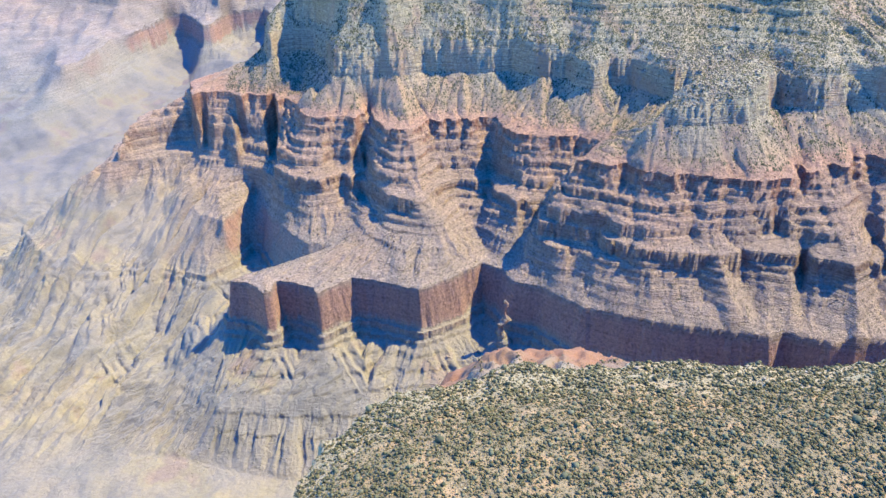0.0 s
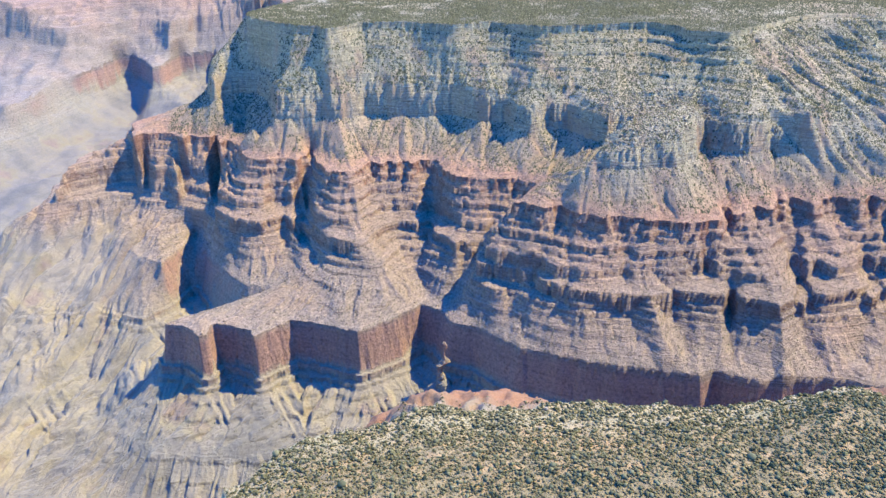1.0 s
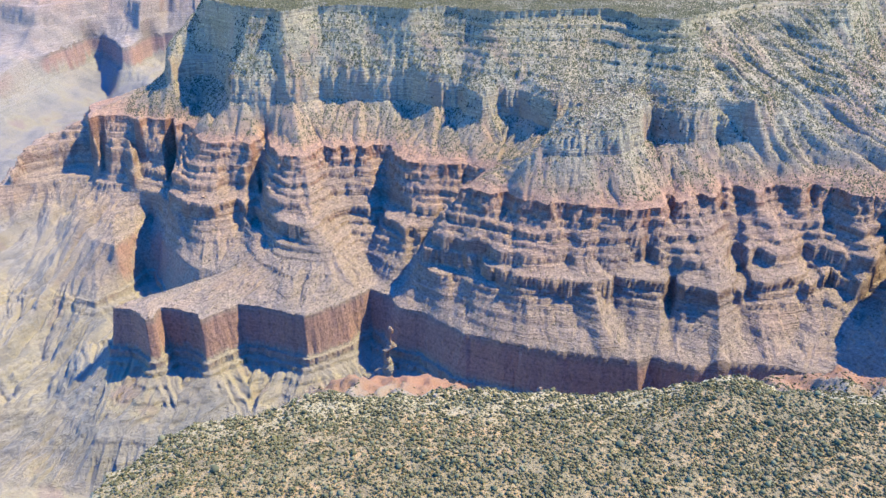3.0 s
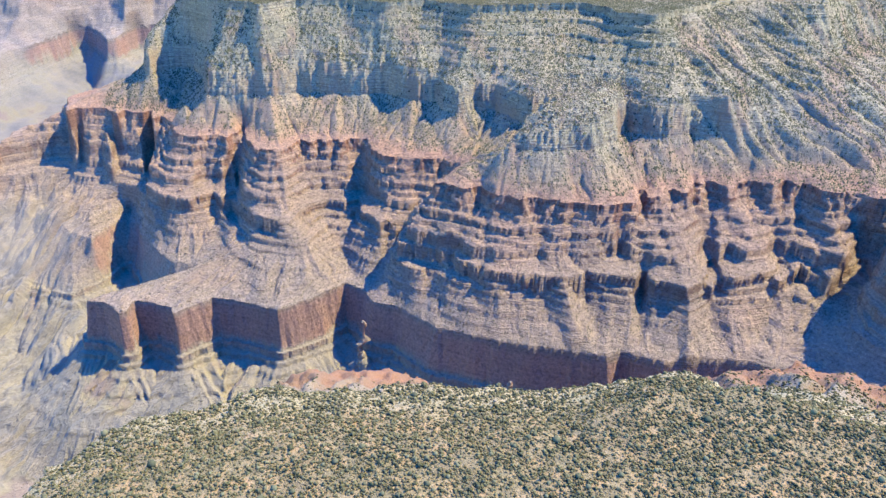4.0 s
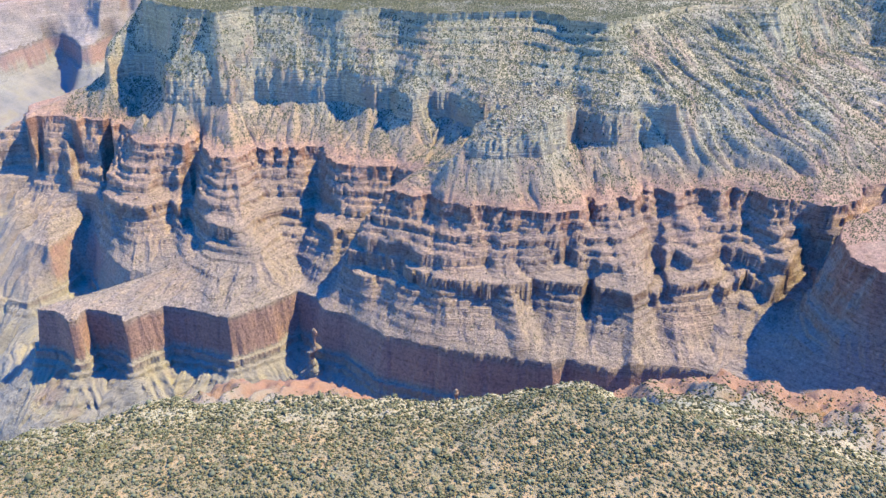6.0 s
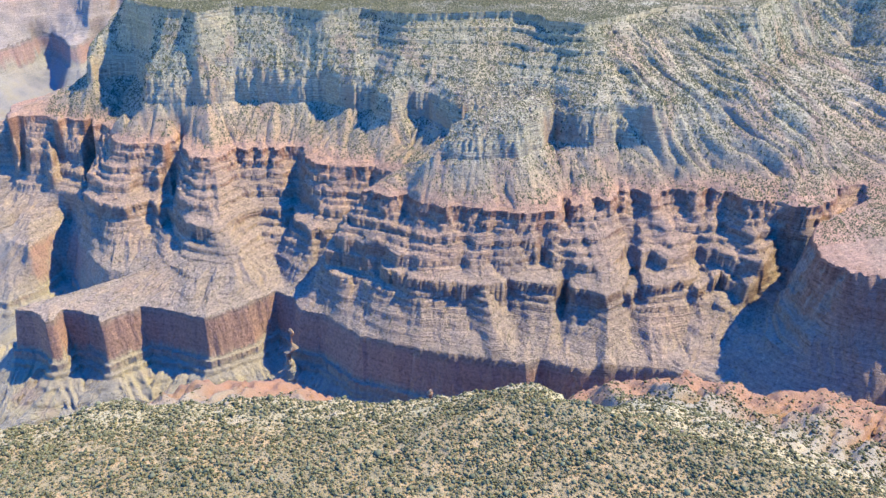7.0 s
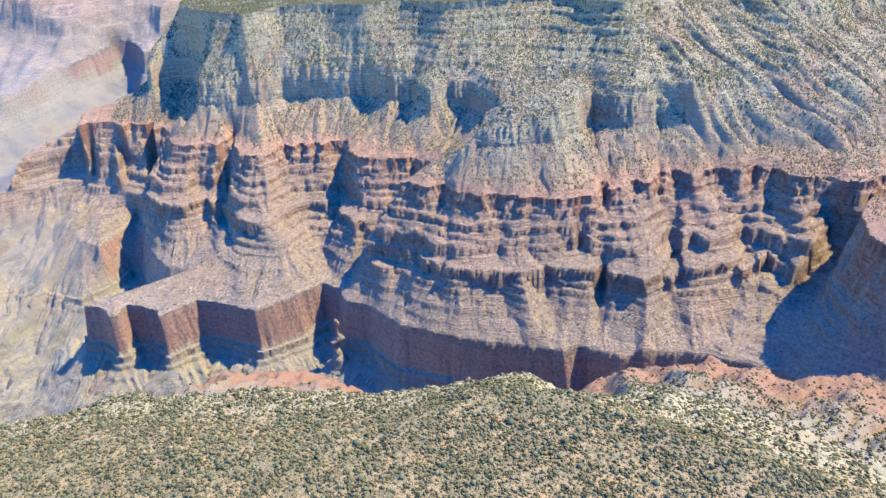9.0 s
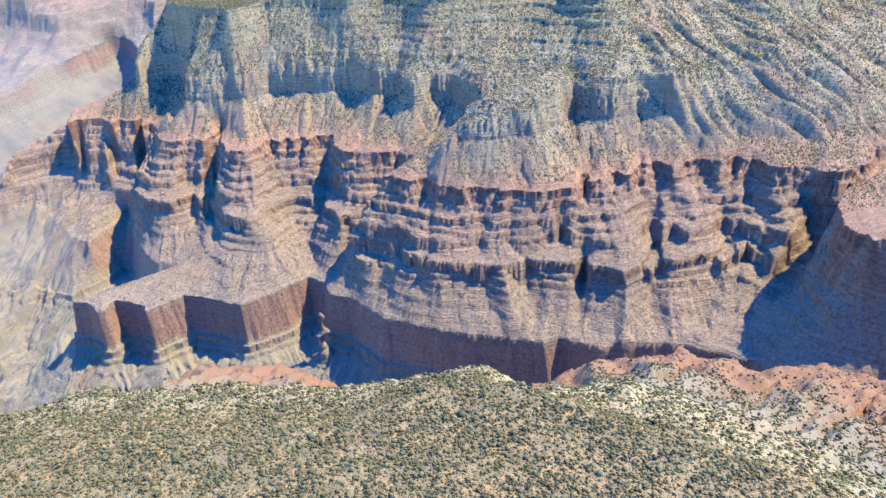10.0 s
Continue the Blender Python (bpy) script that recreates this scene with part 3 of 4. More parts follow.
def rock_material():
    """Beds of rock by their height, bare on cliffs and strewn with debris on slopes."""
    m, nt, bsdf = material("layered_rock")
    geo = nt.nodes.new("ShaderNodeNewGeometry")
    pos = geo.outputs["Position"]
    sep = node(nt, "ShaderNodeSeparateXYZ", {0: pos})
    nsep = node(nt, "ShaderNodeSeparateXYZ", {0: geo.outputs["Normal"]})
    big = noise_tex(nt, pos, 0.006, 3)
    mid = noise_tex(nt, pos, 0.035, 4)
    fine = noise_tex(nt, pos, 0.22, 5, 0.7)
    band = noise_tex(nt, pos, 1.0, 3, 0.7, (0.004, 0.004, 0.28))
    # height with a little wander, as 0..1 between -1000 and -250
    dip = maths(nt, "MULTIPLY", maths(nt, "MAXIMUM", maths(nt, "SUBTRACT", sep.outputs[1], 1450.0), 0.0), DIP)
    east = maths(nt, "MULTIPLY", maths(nt, "MINIMUM", maths(nt, "MAXIMUM", maths(nt, "SUBTRACT", sep.outputs[0], 520.0), 0.0), 330.0), EAST_DIP)
    h = maths(nt, "SUBTRACT", maths(nt, "SUBTRACT", sep.outputs[2], dip), east)
    h = maths(nt, "ADD", h, maths(nt, "MULTIPLY", maths(nt, "SUBTRACT", mid, 0.5), 30.0))
    h = maths(nt, "DIVIDE", maths(nt, "ADD", h, 1000.0), 750.0)

    def lv(z):
        return (z + 1000) / 750

    cliff = ramp(nt, h, [(lv(-920), (0.36, 0.31, 0.20)), (lv(-840), (0.38, 0.345, 0.22)), (lv(-775), (0.37, 0.33, 0.225)), (lv(-762), (0.40, 0.29, 0.20)),
                         (lv(-745), (0.43, 0.27, 0.185)), (lv(-695), (0.43, 0.265, 0.18)), (lv(-682), (0.35, 0.27, 0.19)), (lv(-600), (0.35, 0.235, 0.155)),
                         (lv(-560), (0.36, 0.23, 0.15)), (lv(-512), (0.38, 0.20, 0.125)), (lv(-490), (0.38, 0.245, 0.155)), (lv(-455), (0.40, 0.33, 0.215)),
                         (lv(-440), (0.45, 0.375, 0.25)), (lv(-392), (0.44, 0.37, 0.245)), (lv(-340), (0.36, 0.315, 0.205)), (lv(-290), (0.40, 0.35, 0.23))])
    slope = ramp(nt, h, [(lv(-920), (0.41, 0.345, 0.235)), (lv(-860), (0.39, 0.34, 0.215)), (lv(-800), (0.36, 0.315, 0.205)), (lv(-720), (0.35, 0.285, 0.195)),
                         (lv(-680), (0.385, 0.30, 0.205)), (lv(-600), (0.395, 0.29, 0.19)), (lv(-540), (0.41, 0.285, 0.185)), (lv(-503), (0.44, 0.275, 0.17)),
                         (lv(-488), (0.38, 0.285, 0.175)), (lv(-440), (0.43, 0.365, 0.235)), (lv(-380), (0.41, 0.355, 0.225)), (lv(-300), (0.38, 0.33, 0.205)),
                         (lv(-284), (0.14, 0.132, 0.08))])
    steep = maths(nt, "MULTIPLY", maths(nt, "SUBTRACT", 0.45, nsep.outputs[2]), 5.0, True)
    col = mix(nt, steep, slope, cliff)
    col = mix(nt, 0.45, col, ramp(nt, band, [(0.3, (0.62, 0.6, 0.6)), (0.5, (1, 1, 1)), (0.7, (1.25, 1.22, 1.2))]), "MULTIPLY")
    ledgy = ramp(nt, h, [(lv(-900), (0.5,) * 3), (lv(-765), (0.4,) * 3), (lv(-755), (0.12,) * 3), (lv(-690), (0.12,) * 3), (lv(-680), (0.9,) * 3), (lv(-510), (0.9,) * 3),
                         (lv(-495), (0.3,) * 3), (lv(-452), (0.4,) * 3), (lv(-444), (1.0,) * 3), (lv(-390), (1.0,) * 3), (lv(-330), (0.8,) * 3)])
    ledgy = node(nt, "ShaderNodeRGBToBW", {0: ledgy}).outputs[0]
    ledgy = maths(nt, "MULTIPLY", ledgy, maths(nt, "ADD", maths(nt, "MULTIPLY", steep, 0.4), 0.6))
    thin = noise_tex(nt, pos, 1.0, 2, 0.8, (0.02, 0.02, 0.7))
    col = mix(nt, ledgy, col, ramp(nt, thin, [(0.36, (0.55, 0.53, 0.53)), (0.42, (0.95, 0.95, 0.95)), (0.6, (1.05, 1.05, 1.05)), (0.66, (1.3, 1.28, 1.26))]), "MULTIPLY")
    grit = noise_tex(nt, pos, 0.8, 4, 0.8)
    col = mix(nt, 1.0, col, ramp(nt, grit, [(0.36, (0.5, 0.52, 0.5)), (0.47, (1, 1, 1)), (0.6, (1.05, 1.04, 1.02)), (0.68, (1.4, 1.38, 1.35))]), "MULTIPLY")
    col = mix(nt, 0.85, col, ramp(nt, fine, [(0.34, (0.48, 0.48, 0.49)), (0.48, (0.98, 0.98, 0.98)), (0.58, (1.08, 1.07, 1.05)), (0.68, (1.5, 1.47, 1.42))]), "MULTIPLY")
    col = mix(nt, 0.6, col, ramp(nt, big, [(0.35, (0.85, 0.9, 0.92)), (0.5, (1, 1, 1)), (0.65, (1.16, 1.05, 0.98))]), "MULTIPLY")
    wash = noise_tex(nt, pos, 0.012, 3, 0.6, (1.4, 0.5, 0.7))
    high = maths(nt, "MULTIPLY", maths(nt, "SUBTRACT", h, 0.665), 30.0, True)
    high = maths(nt, "MULTIPLY", high, maths(nt, "MULTIPLY", maths(nt, "SUBTRACT", 0.945, h), 14.0, True))
    red = maths(nt, "MULTIPLY", maths(nt, "MULTIPLY", maths(nt, "SUBTRACT", wash, 0.52), 9.0, True), high)
    col = mix(nt, maths(nt, "MULTIPLY", red, 0.6), col, (0.40, 0.26, 0.165))
    # pale, grey, ochre and pink shales low in the canyon
    shale = ramp(nt, noise_tex(nt, pos, 0.009, 4, 0.55), [(0.36, (0.27, 0.25, 0.19)), (0.45, (0.35, 0.315, 0.23)), (0.54, (0.40, 0.345, 0.235)), (0.60, (0.43, 0.365, 0.205)), (0.67, (0.39, 0.29, 0.205))])
    low = maths(nt, "MULTIPLY", maths(nt, "SUBTRACT", 0.345, h), 12.0, True)
    west = maths(nt, "MULTIPLY", maths(nt, "SUBTRACT", -500.0, sep.outputs[0]), 0.008, True)
    west = maths(nt, "MULTIPLY", west, maths(nt, "MULTIPLY", maths(nt, "SUBTRACT", 0.475, h), 20.0, True))
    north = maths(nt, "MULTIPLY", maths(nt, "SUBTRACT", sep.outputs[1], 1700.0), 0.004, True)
    low = maths(nt, "MAXIMUM", low, maths(nt, "MULTIPLY", west, maths(nt, "SUBTRACT", 1.0, north)))
    col = mix(nt, maths(nt, "MULTIPLY", low, 0.7), col, shale)
    # grey shale in the side canyon to the north
    col = mix(nt, maths(nt, "MULTIPLY", north, low), col, (0.80, 0.77, 0.80), "MULTIPLY")
    col = mix(nt, 1.0, col, (0.66, 0.66, 0.66), "MULTIPLY")        # dry, dull stone
    col = mix(nt, north, col, (0.90, 0.98, 1.12), "MULTIPLY")        # bluish distance haze painted into the rock up the side canyon
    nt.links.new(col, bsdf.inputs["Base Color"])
    bsdf.inputs["Roughness"].default_value = 0.95
    bsdf.inputs["Specular IOR Level"].default_value = 0.15
    lines = noise_tex(nt, pos, 1.0, 2, 0.7, (0.012, 0.012, 0.55))
    joints = noise_tex(nt, pos, 1.0, 4, 0.65, (0.13, 0.13, 0.022))
    stone = maths(nt, "ADD", maths(nt, "MULTIPLY", maths(nt, "MULTIPLY", lines, ledgy), 1.6), maths(nt, "MULTIPLY", maths(nt, "MULTIPLY", joints, maths(nt, "SUBTRACT", steep, ledgy, True)), 1.7))
    relief = maths(nt, "ADD", maths(nt, "MULTIPLY", fine, 1.2), stone)
    relief = maths(nt, "ADD", relief, maths(nt, "MULTIPLY", grit, 0.5))
    bump = node(nt, "ShaderNodeBump", {"Strength": 1.0, "Distance": 3.0, "Height": relief})
    nt.links.new(bump.outputs[0], bsdf.inputs["Normal"])
    return m


def soil_material():
    m, nt, bsdf = material("plateau_soil")
    geo = nt.nodes.new("ShaderNodeNewGeometry")
    pos = geo.outputs["Position"]
    sep = node(nt, "ShaderNodeSeparateXYZ", {0: pos})
    nsep = node(nt, "ShaderNodeSeparateXYZ", {0: geo.outputs["Normal"]})
    big = noise_tex(nt, pos, 0.02, 3)
    mid = noise_tex(nt, pos, 0.09, 4)
    fine = noise_tex(nt, pos, 0.6, 5, 0.7)
    h = maths(nt, "ADD", sep.outputs[2], maths(nt, "MULTIPLY", maths(nt, "SUBTRACT", mid, 0.5), 18.0))
    h = maths(nt, "DIVIDE", maths(nt, "ADD", h, 800.0), 500.0)

    def lv(z):
        return (z + 800) / 500

    beds = ramp(nt, h, [(lv(-700), (0.36, 0.22, 0.14)), (lv(-530), (0.32, 0.175, 0.095)), (lv(-505), (0.34, 0.185, 0.10)), (lv(-478), (0.33, 0.20, 0.115)),
                        (lv(-462), (0.33, 0.25, 0.16)), (lv(-440), (0.33, 0.285, 0.19)), (lv(-415), (0.43, 0.36, 0.205)), (lv(-372), (0.49, 0.405, 0.22)),
                        (lv(-353), (0.47, 0.39, 0.215)), (lv(-338), (0.36, 0.27, 0.15))])
    grass = ramp(nt, mid, [(0.35, (0.25, 0.20, 0.108)), (0.47, (0.32, 0.255, 0.13)), (0.55, (0.40, 0.30, 0.15)), (0.64, (0.47, 0.32, 0.155))])
    top = maths(nt, "MULTIPLY", maths(nt, "ADD", sep.outputs[2], 357.0), 0.14, True)
    col = mix(nt, top, beds, grass)
    col = mix(nt, 0.8, col, ramp(nt, fine, [(0.3, (0.6, 0.62, 0.58)), (0.55, (1, 1, 1)), (0.75, (1.3, 1.28, 1.25))]), "MULTIPLY")
    col = mix(nt, 0.6, col, ramp(nt, big, [(0.35, (0.85, 0.9, 0.85)), (0.5, (1, 1, 1)), (0.65, (1.12, 1.02, 0.95))]), "MULTIPLY")
    col = mix(nt, 1.0, col, (0.66, 0.66, 0.66), "MULTIPLY")        # dry, dull soil
    nt.links.new(col, bsdf.inputs["Base Color"])
    bsdf.inputs["Roughness"].default_value = 0.95
    bsdf.inputs["Specular IOR Level"].default_value = 0.15
    bump = node(nt, "ShaderNodeBump", {"Strength": 0.9, "Distance": 1.5, "Height": fine})
    nt.links.new(bump.outputs[0], bsdf.inputs["Normal"])
    return m


def leaf_material(name, dark, light):
    m, nt, bsdf = material(name)
    geo = nt.nodes.new("ShaderNodeNewGeometry")
    info = nt.nodes.new("ShaderNodeObjectInfo")
    r = maths(nt, "FRACT", maths(nt, "ADD", geo.outputs["Random Per Island"], info.outputs["Random"]))
    col = ramp(nt, r, [(0.0, dark), (0.6, tuple((a + b) / 2 for a, b in zip(dark, light))), (1.0, light)])
    fine = noise_tex(nt, geo.outputs["Position"], 1.6, 3, 0.7)
    col = mix(nt, 0.7, col, ramp(nt, fine, [(0.3, (0.6, 0.6, 0.6)), (0.6, (1.15, 1.15, 1.1))]), "MULTIPLY")
    nt.links.new(col, bsdf.inputs["Base Color"])
    bsdf.inputs["Roughness"].default_value = 0.9
    bsdf.inputs["Specular IOR Level"].default_value = 0.1
    return m


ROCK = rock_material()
SOIL = soil_material()
JUNIPER = leaf_material("juniper_foliage", (0.066, 0.067, 0.035), (0.145, 0.138, 0.072))
SCRUB = leaf_material("scrub_foliage", (0.032, 0.036, 0.02), (0.095, 0.092, 0.048))
STRAW = leaf_material("dry_straw", (0.14, 0.12, 0.06), (0.30, 0.235, 0.12))

# ---- the large structure ----
far_xs = spaced([(-3500, -1900, 60), (-1900, -1000, 8.0), (-1000, -700, 4.0), (-700, 950, 2.1), (950, 1200, 4.2), (1200, 1700, 10.0), (1700, 3600, 80)])
far_ys = spaced([(-2600, 500, 120), (500, 780, 9.0), (780, 1480, 2.0), (1480, 1620, 2.4), (1620, 1800, 5.0), (1800, 3300, 9.0), (3300, 4600, 50)])
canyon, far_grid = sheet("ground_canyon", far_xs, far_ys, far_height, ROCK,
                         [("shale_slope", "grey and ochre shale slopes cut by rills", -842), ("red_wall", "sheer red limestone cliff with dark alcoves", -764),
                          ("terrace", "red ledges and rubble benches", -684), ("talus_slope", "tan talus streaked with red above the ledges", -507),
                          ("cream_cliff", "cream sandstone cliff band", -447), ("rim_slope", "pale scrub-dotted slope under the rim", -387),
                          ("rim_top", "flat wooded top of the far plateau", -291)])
tagged(canyon, "deep canyon wall of layered red, cream and grey rock", "canyon wall", kind="structure")
near_xs = spaced([(-2500, -300, 60), (-300, 900, 3.0), (900, 3000, 60)])
near_ys = spaced([(-2500, 150, 70), (150, 720, 3.0), (720, 900, 30)])
plateau, near_grid = sheet("ground_plateau", near_xs, near_ys, near_height, SOIL)
tagged(plateau, "near plateau of tan soil with a white rocky brow", "plateau", kind="structure")


# ---- scrub and junipers ----
def clump_template(seed, leaves=0):
    """A low-poly bush of unit radius: lumpy crown on a short stem, with loose sprays."""
    rnd = random.Random(seed)
    bm = bmesh.new()
    bmesh.ops.create_icosphere(bm, subdivisions=1, radius=1.0)
    for v in bm.verts:
        k = 0.55 + 0.75 * rnd.random()
        v.co = Vector((v.co.x * k, v.co.y * k, max(v.co.z, -0.55) * k * 0.85 + 0.5))
    for _ in range(leaves):
        a, e = rnd.uniform(0, 6.283), rnd.uniform(-0.2, 1.4)
        c = Vector((math.cos(a) * math.cos(e), math.sin(a) * math.cos(e), math.sin(e) * 0.85 + 0.5)) * rnd.uniform(0.8, 1.05)
        vs = [bm.verts.new(c + Vector((rnd.uniform(-1, 1), rnd.uniform(-1, 1), rnd.uniform(-1, 1))) * 0.3) for _ in range(3)]
        bm.faces.new(vs)
    bmesh.ops.triangulate(bm, faces=bm.faces)
    bm.verts.index_update()
    vs = np.array([v.co[:] for v in bm.verts], np.float32)
    fs = np.array([[v.index for v in f.verts] for f in bm.faces], np.int32)
    bm.free()
    return vs, fs


def scatter(name, places, sizes, templates, mat, seed):
    """Many bushes as one mesh."""
    rng = np.random.default_rng(seed)
    pick = rng.integers(0, len(templates), len(places))
    all_v, all_f, base = [], [], 0
    for k, (vs, fs) in enumerate(templates):
        sel = pick == k
        n = int(sel.sum())
        if not n:
            continue
        ang = rng.uniform(0, 2 * math.pi, n)
        c, s = np.cos(ang), np.sin(ang)
        sz = sizes[sel]
        tall = sz * rng.uniform(0.75, 1.15, n)
        x = (vs[None, :, 0] * c[:, None] - vs[None, :, 1] * s[:, None]) * sz[:, None]
        y = (vs[None, :, 0] * s[:, None] + vs[None, :, 1] * c[:, None]) * sz[:, None]
        z = vs[None, :, 2] * tall[:, None]
        v = np.stack([x, y, z], -1) + places[sel][:, None, :]
        all_v.append(v.reshape(-1, 3))
        all_f.append((fs[None] + (np.arange(n) * len(vs))[:, None, None]).reshape(-1, 3) + base)
        base += n * len(vs)
    co, tri = np.concatenate(all_v).astype(np.float32), np.concatenate(all_f).astype(np.int32)
    me = bpy.data.meshes.new(name)
    me.vertices.add(len(co))
    me.vertices.foreach_set("co", co.ravel())
    me.loops.add(tri.size)
    me.loops.foreach_set("vertex_index", tri.ravel())
    me.polygons.add(len(tri))
    me.polygons.foreach_set("loop_start", np.arange(0, tri.size, 3, dtype=np.int32))
    me.polygons.foreach_set("loop_total", np.full(len(tri), 3, dtype=np.int32))
    me.update(calc_edges=True)
    me.materials.append(mat)
    return new(name, me)


def on_grid(xs, ys, grid, x, y):
    """Height of the sheet's own surface at plan places."""
    i = np.clip(np.searchsorted(xs, x) - 1, 0, len(xs) - 2)
    j = np.clip(np.searchsorted(ys, y) - 1, 0, len(ys) - 2)
    u, v = (x - xs[i]) / (xs[i + 1] - xs[i]), (y - ys[j]) / (ys[j + 1] - ys[j])
    z = (grid[j, i] * (1 - u) + grid[j, i + 1] * u) * (1 - v) + (grid[j + 1, i] * (1 - u) + grid[j + 1, i + 1] * u) * v
    gx = (grid[j, i + 1] - grid[j, i]) / (xs[i + 1] - xs[i])
    gy = (grid[j + 1, i] - grid[j, i]) / (ys[j + 1] - ys[j])
    return z, np.hypot(gx, gy)


def tuft_template(seed, points=5, ragged=0.0, closed=True):
    """A small bush: an uneven double cone, ragged with long and short sprays round its edge."""
    rnd = random.Random(seed)
    ring = []
    for k in range(points):
        a = 2 * math.pi * (k + rnd.uniform(-0.3, 0.3)) / points
        r = rnd.uniform(0.75, 1.2) * (1 - ragged if k % 2 else 1 + 0.4 * ragged)
        ring.append((math.cos(a) * r, math.sin(a) * r, rnd.uniform(0.15, 0.7) if closed else -0.35))
    vs = np.array(ring + [(rnd.uniform(-0.35, 0.35), rnd.uniform(-0.35, 0.35), rnd.uniform(0.8, 1.4))] + [(0, 0, -0.4)] * closed, np.float32)
    fs = np.array([(k, (k + 1) % points, points) for k in range(points)] + [((k + 1) % points, k, points + 1) for k in range(points if closed else 0)], np.int32)
    return vs, fs


small = [tuft_template(k, 5, 0.0, False) for k in range(8)]
rng = np.random.default_rng(5)
# near plateau
n = 92000
x, y = rng.uniform(-140, 780, n), rng.uniform(262, 600, n)
z, g = on_grid(near_xs, near_ys, near_grid, x, y)
dens = np.clip(0.9 + 0.9 * fbm(x / 24, y / 24, 3, 71), 0.3, 1) * np.where(z > -354, 1.0, np.where(z > -478, np.where((x < 260) & (z > -372), 0.95, 0.6), 0.12)) * np.where((y > 470) & (x < 300), 0.2, 1)
keep = (rng.uniform(0, 1, n) < dens) & (g < 1.3)
P = np.stack([x, y, z - 0.1], 1)[keep]
S = rng.gamma(3, 0.2, keep.sum()) + 0.55
big_t = [clump_template(20, 4)] + [tuft_template(40 + k, 8, 0.75) for k in range(13)]
tagged(scatter("plateau_scrub", P, S, big_t, JUNIPER, 8), "dense grey-green sagebrush scrub on tan soil", "scrub", kind="stuff")
# dry grass between the bushes
n = 90000
x, y = rng.uniform(-140, 700, n), rng.uniform(262, 500, n)
z, g = on_grid(near_xs, near_ys, near_grid, x, y)
keep = (z > -380) & (g < 1.0) & (rng.uniform(0, 1, n) < 0.9)
P = np.stack([x, y, z - 0.05], 1)[keep]
tagged(scatter("dry_grass", P, rng.gamma(4, 0.09, keep.sum()) + 0.25, [tuft_template(70 + k, 4, 0.5) for k in range(6)], STRAW, 18), "dry straw-coloured grass tufts between the bushes", "grass", kind="stuff")
# canyon slopes and the far plateau
n = 430000
x, y = rng.uniform(-500, 1250, n), rng.uniform(850, 1900, n)
z, g = on_grid(far_xs, far_ys, far_grid, x, y)
dens = np.where(z > -286, 1.0, np.where(z > -392, 0.85, np.where(z > -495, 0.65, np.where(z > -690, 0.5, 0.08))))
dens = dens * np.clip(0.8 + 0.8 * fbm(x / 50, y / 50, 2, 81), 0.15, 1)
keep = (rng.uniform(0, 1, n) < dens) & (g < 2.2)
P = np.stack([x, y, z - 0.1], 1)[keep]
S = (rng.gamma(5, 0.15, keep.sum()) + 0.45) * np.where(z[keep] > -286, 1.45, np.where(z[keep] > -500, 1.15, 0.6))
tagged(scatter("slope_scrub", P, S, small, SCRUB, 9), "dark green scrub dotted over the pale canyon slopes", "scrub", kind="stuff")


# ---- single things ----
def stone_material():
    m, nt, bsdf = material("pale_stone")
    geo = nt.nodes.new("ShaderNodeNewGeometry")
    info = nt.nodes.new("ShaderNodeObjectInfo")
    r = maths(nt, "FRACT", maths(nt, "ADD", geo.outputs["Random Per Island"], info.outputs["Random"]))
    col = ramp(nt, r, [(0.0, (0.30, 0.24, 0.15)), (0.5, (0.37, 0.30, 0.19)), (1.0, (0.44, 0.37, 0.25))])
    fine = noise_tex(nt, geo.outputs["Position"], 0.5, 5, 0.7)
    layer = noise_tex(nt, geo.outputs["Position"], 1.0, 3, 0.7, (0.05, 0.05, 0.45))
    col = mix(nt, 0.8, col, ramp(nt, fine, [(0.32, (0.6, 0.58, 0.56)), (0.6, (1.15, 1.14, 1.12))]), "MULTIPLY")
    col = mix(nt, 0.6, col, ramp(nt, layer, [(0.38, (0.65, 0.6, 0.56)), (0.6, (1.1, 1.1, 1.1))]), "MULTIPLY")
    col = mix(nt, 1.0, col, (0.66, 0.66, 0.66), "MULTIPLY")        # dry, dull stone
    nt.links.new(col, bsdf.inputs["Base Color"])
    bsdf.inputs["Roughness"].default_value = 0.92
    bsdf.inputs["Specular IOR Level"].default_value = 0.15
    bump = node(nt, "ShaderNodeBump", {"Strength": 0.8, "Distance": 0.8, "Height": fine})
    nt.links.new(bump.outputs[0], bsdf.inputs["Normal"])
    return m


def bark_material():
    m, nt, bsdf = material("juniper_bark")
    geo = nt.nodes.new("ShaderNodeNewGeometry")
    grain = noise_tex(nt, geo.outputs["Position"], 3.0, 4, 0.7, (4.0, 4.0, 0.5))
    nt.links.new(ramp(nt, grain, [(0.3, (0.10, 0.075, 0.055)), (0.7, (0.24, 0.19, 0.15))]), bsdf.inputs["Base Color"])
    bsdf.inputs["Roughness"].default_value = 0.95
    return m


STONE = stone_material()
BARK = bark_material()


def link_mesh(name, bm, mat, parent=None, label=""):
    me = bpy.data.meshes.new(name)
    bm.to_mesh(me)
    bm.free()
    me.materials.append(mat)
    ob = new(name, me)
    ob.parent = parent
    return tagged(ob, label)


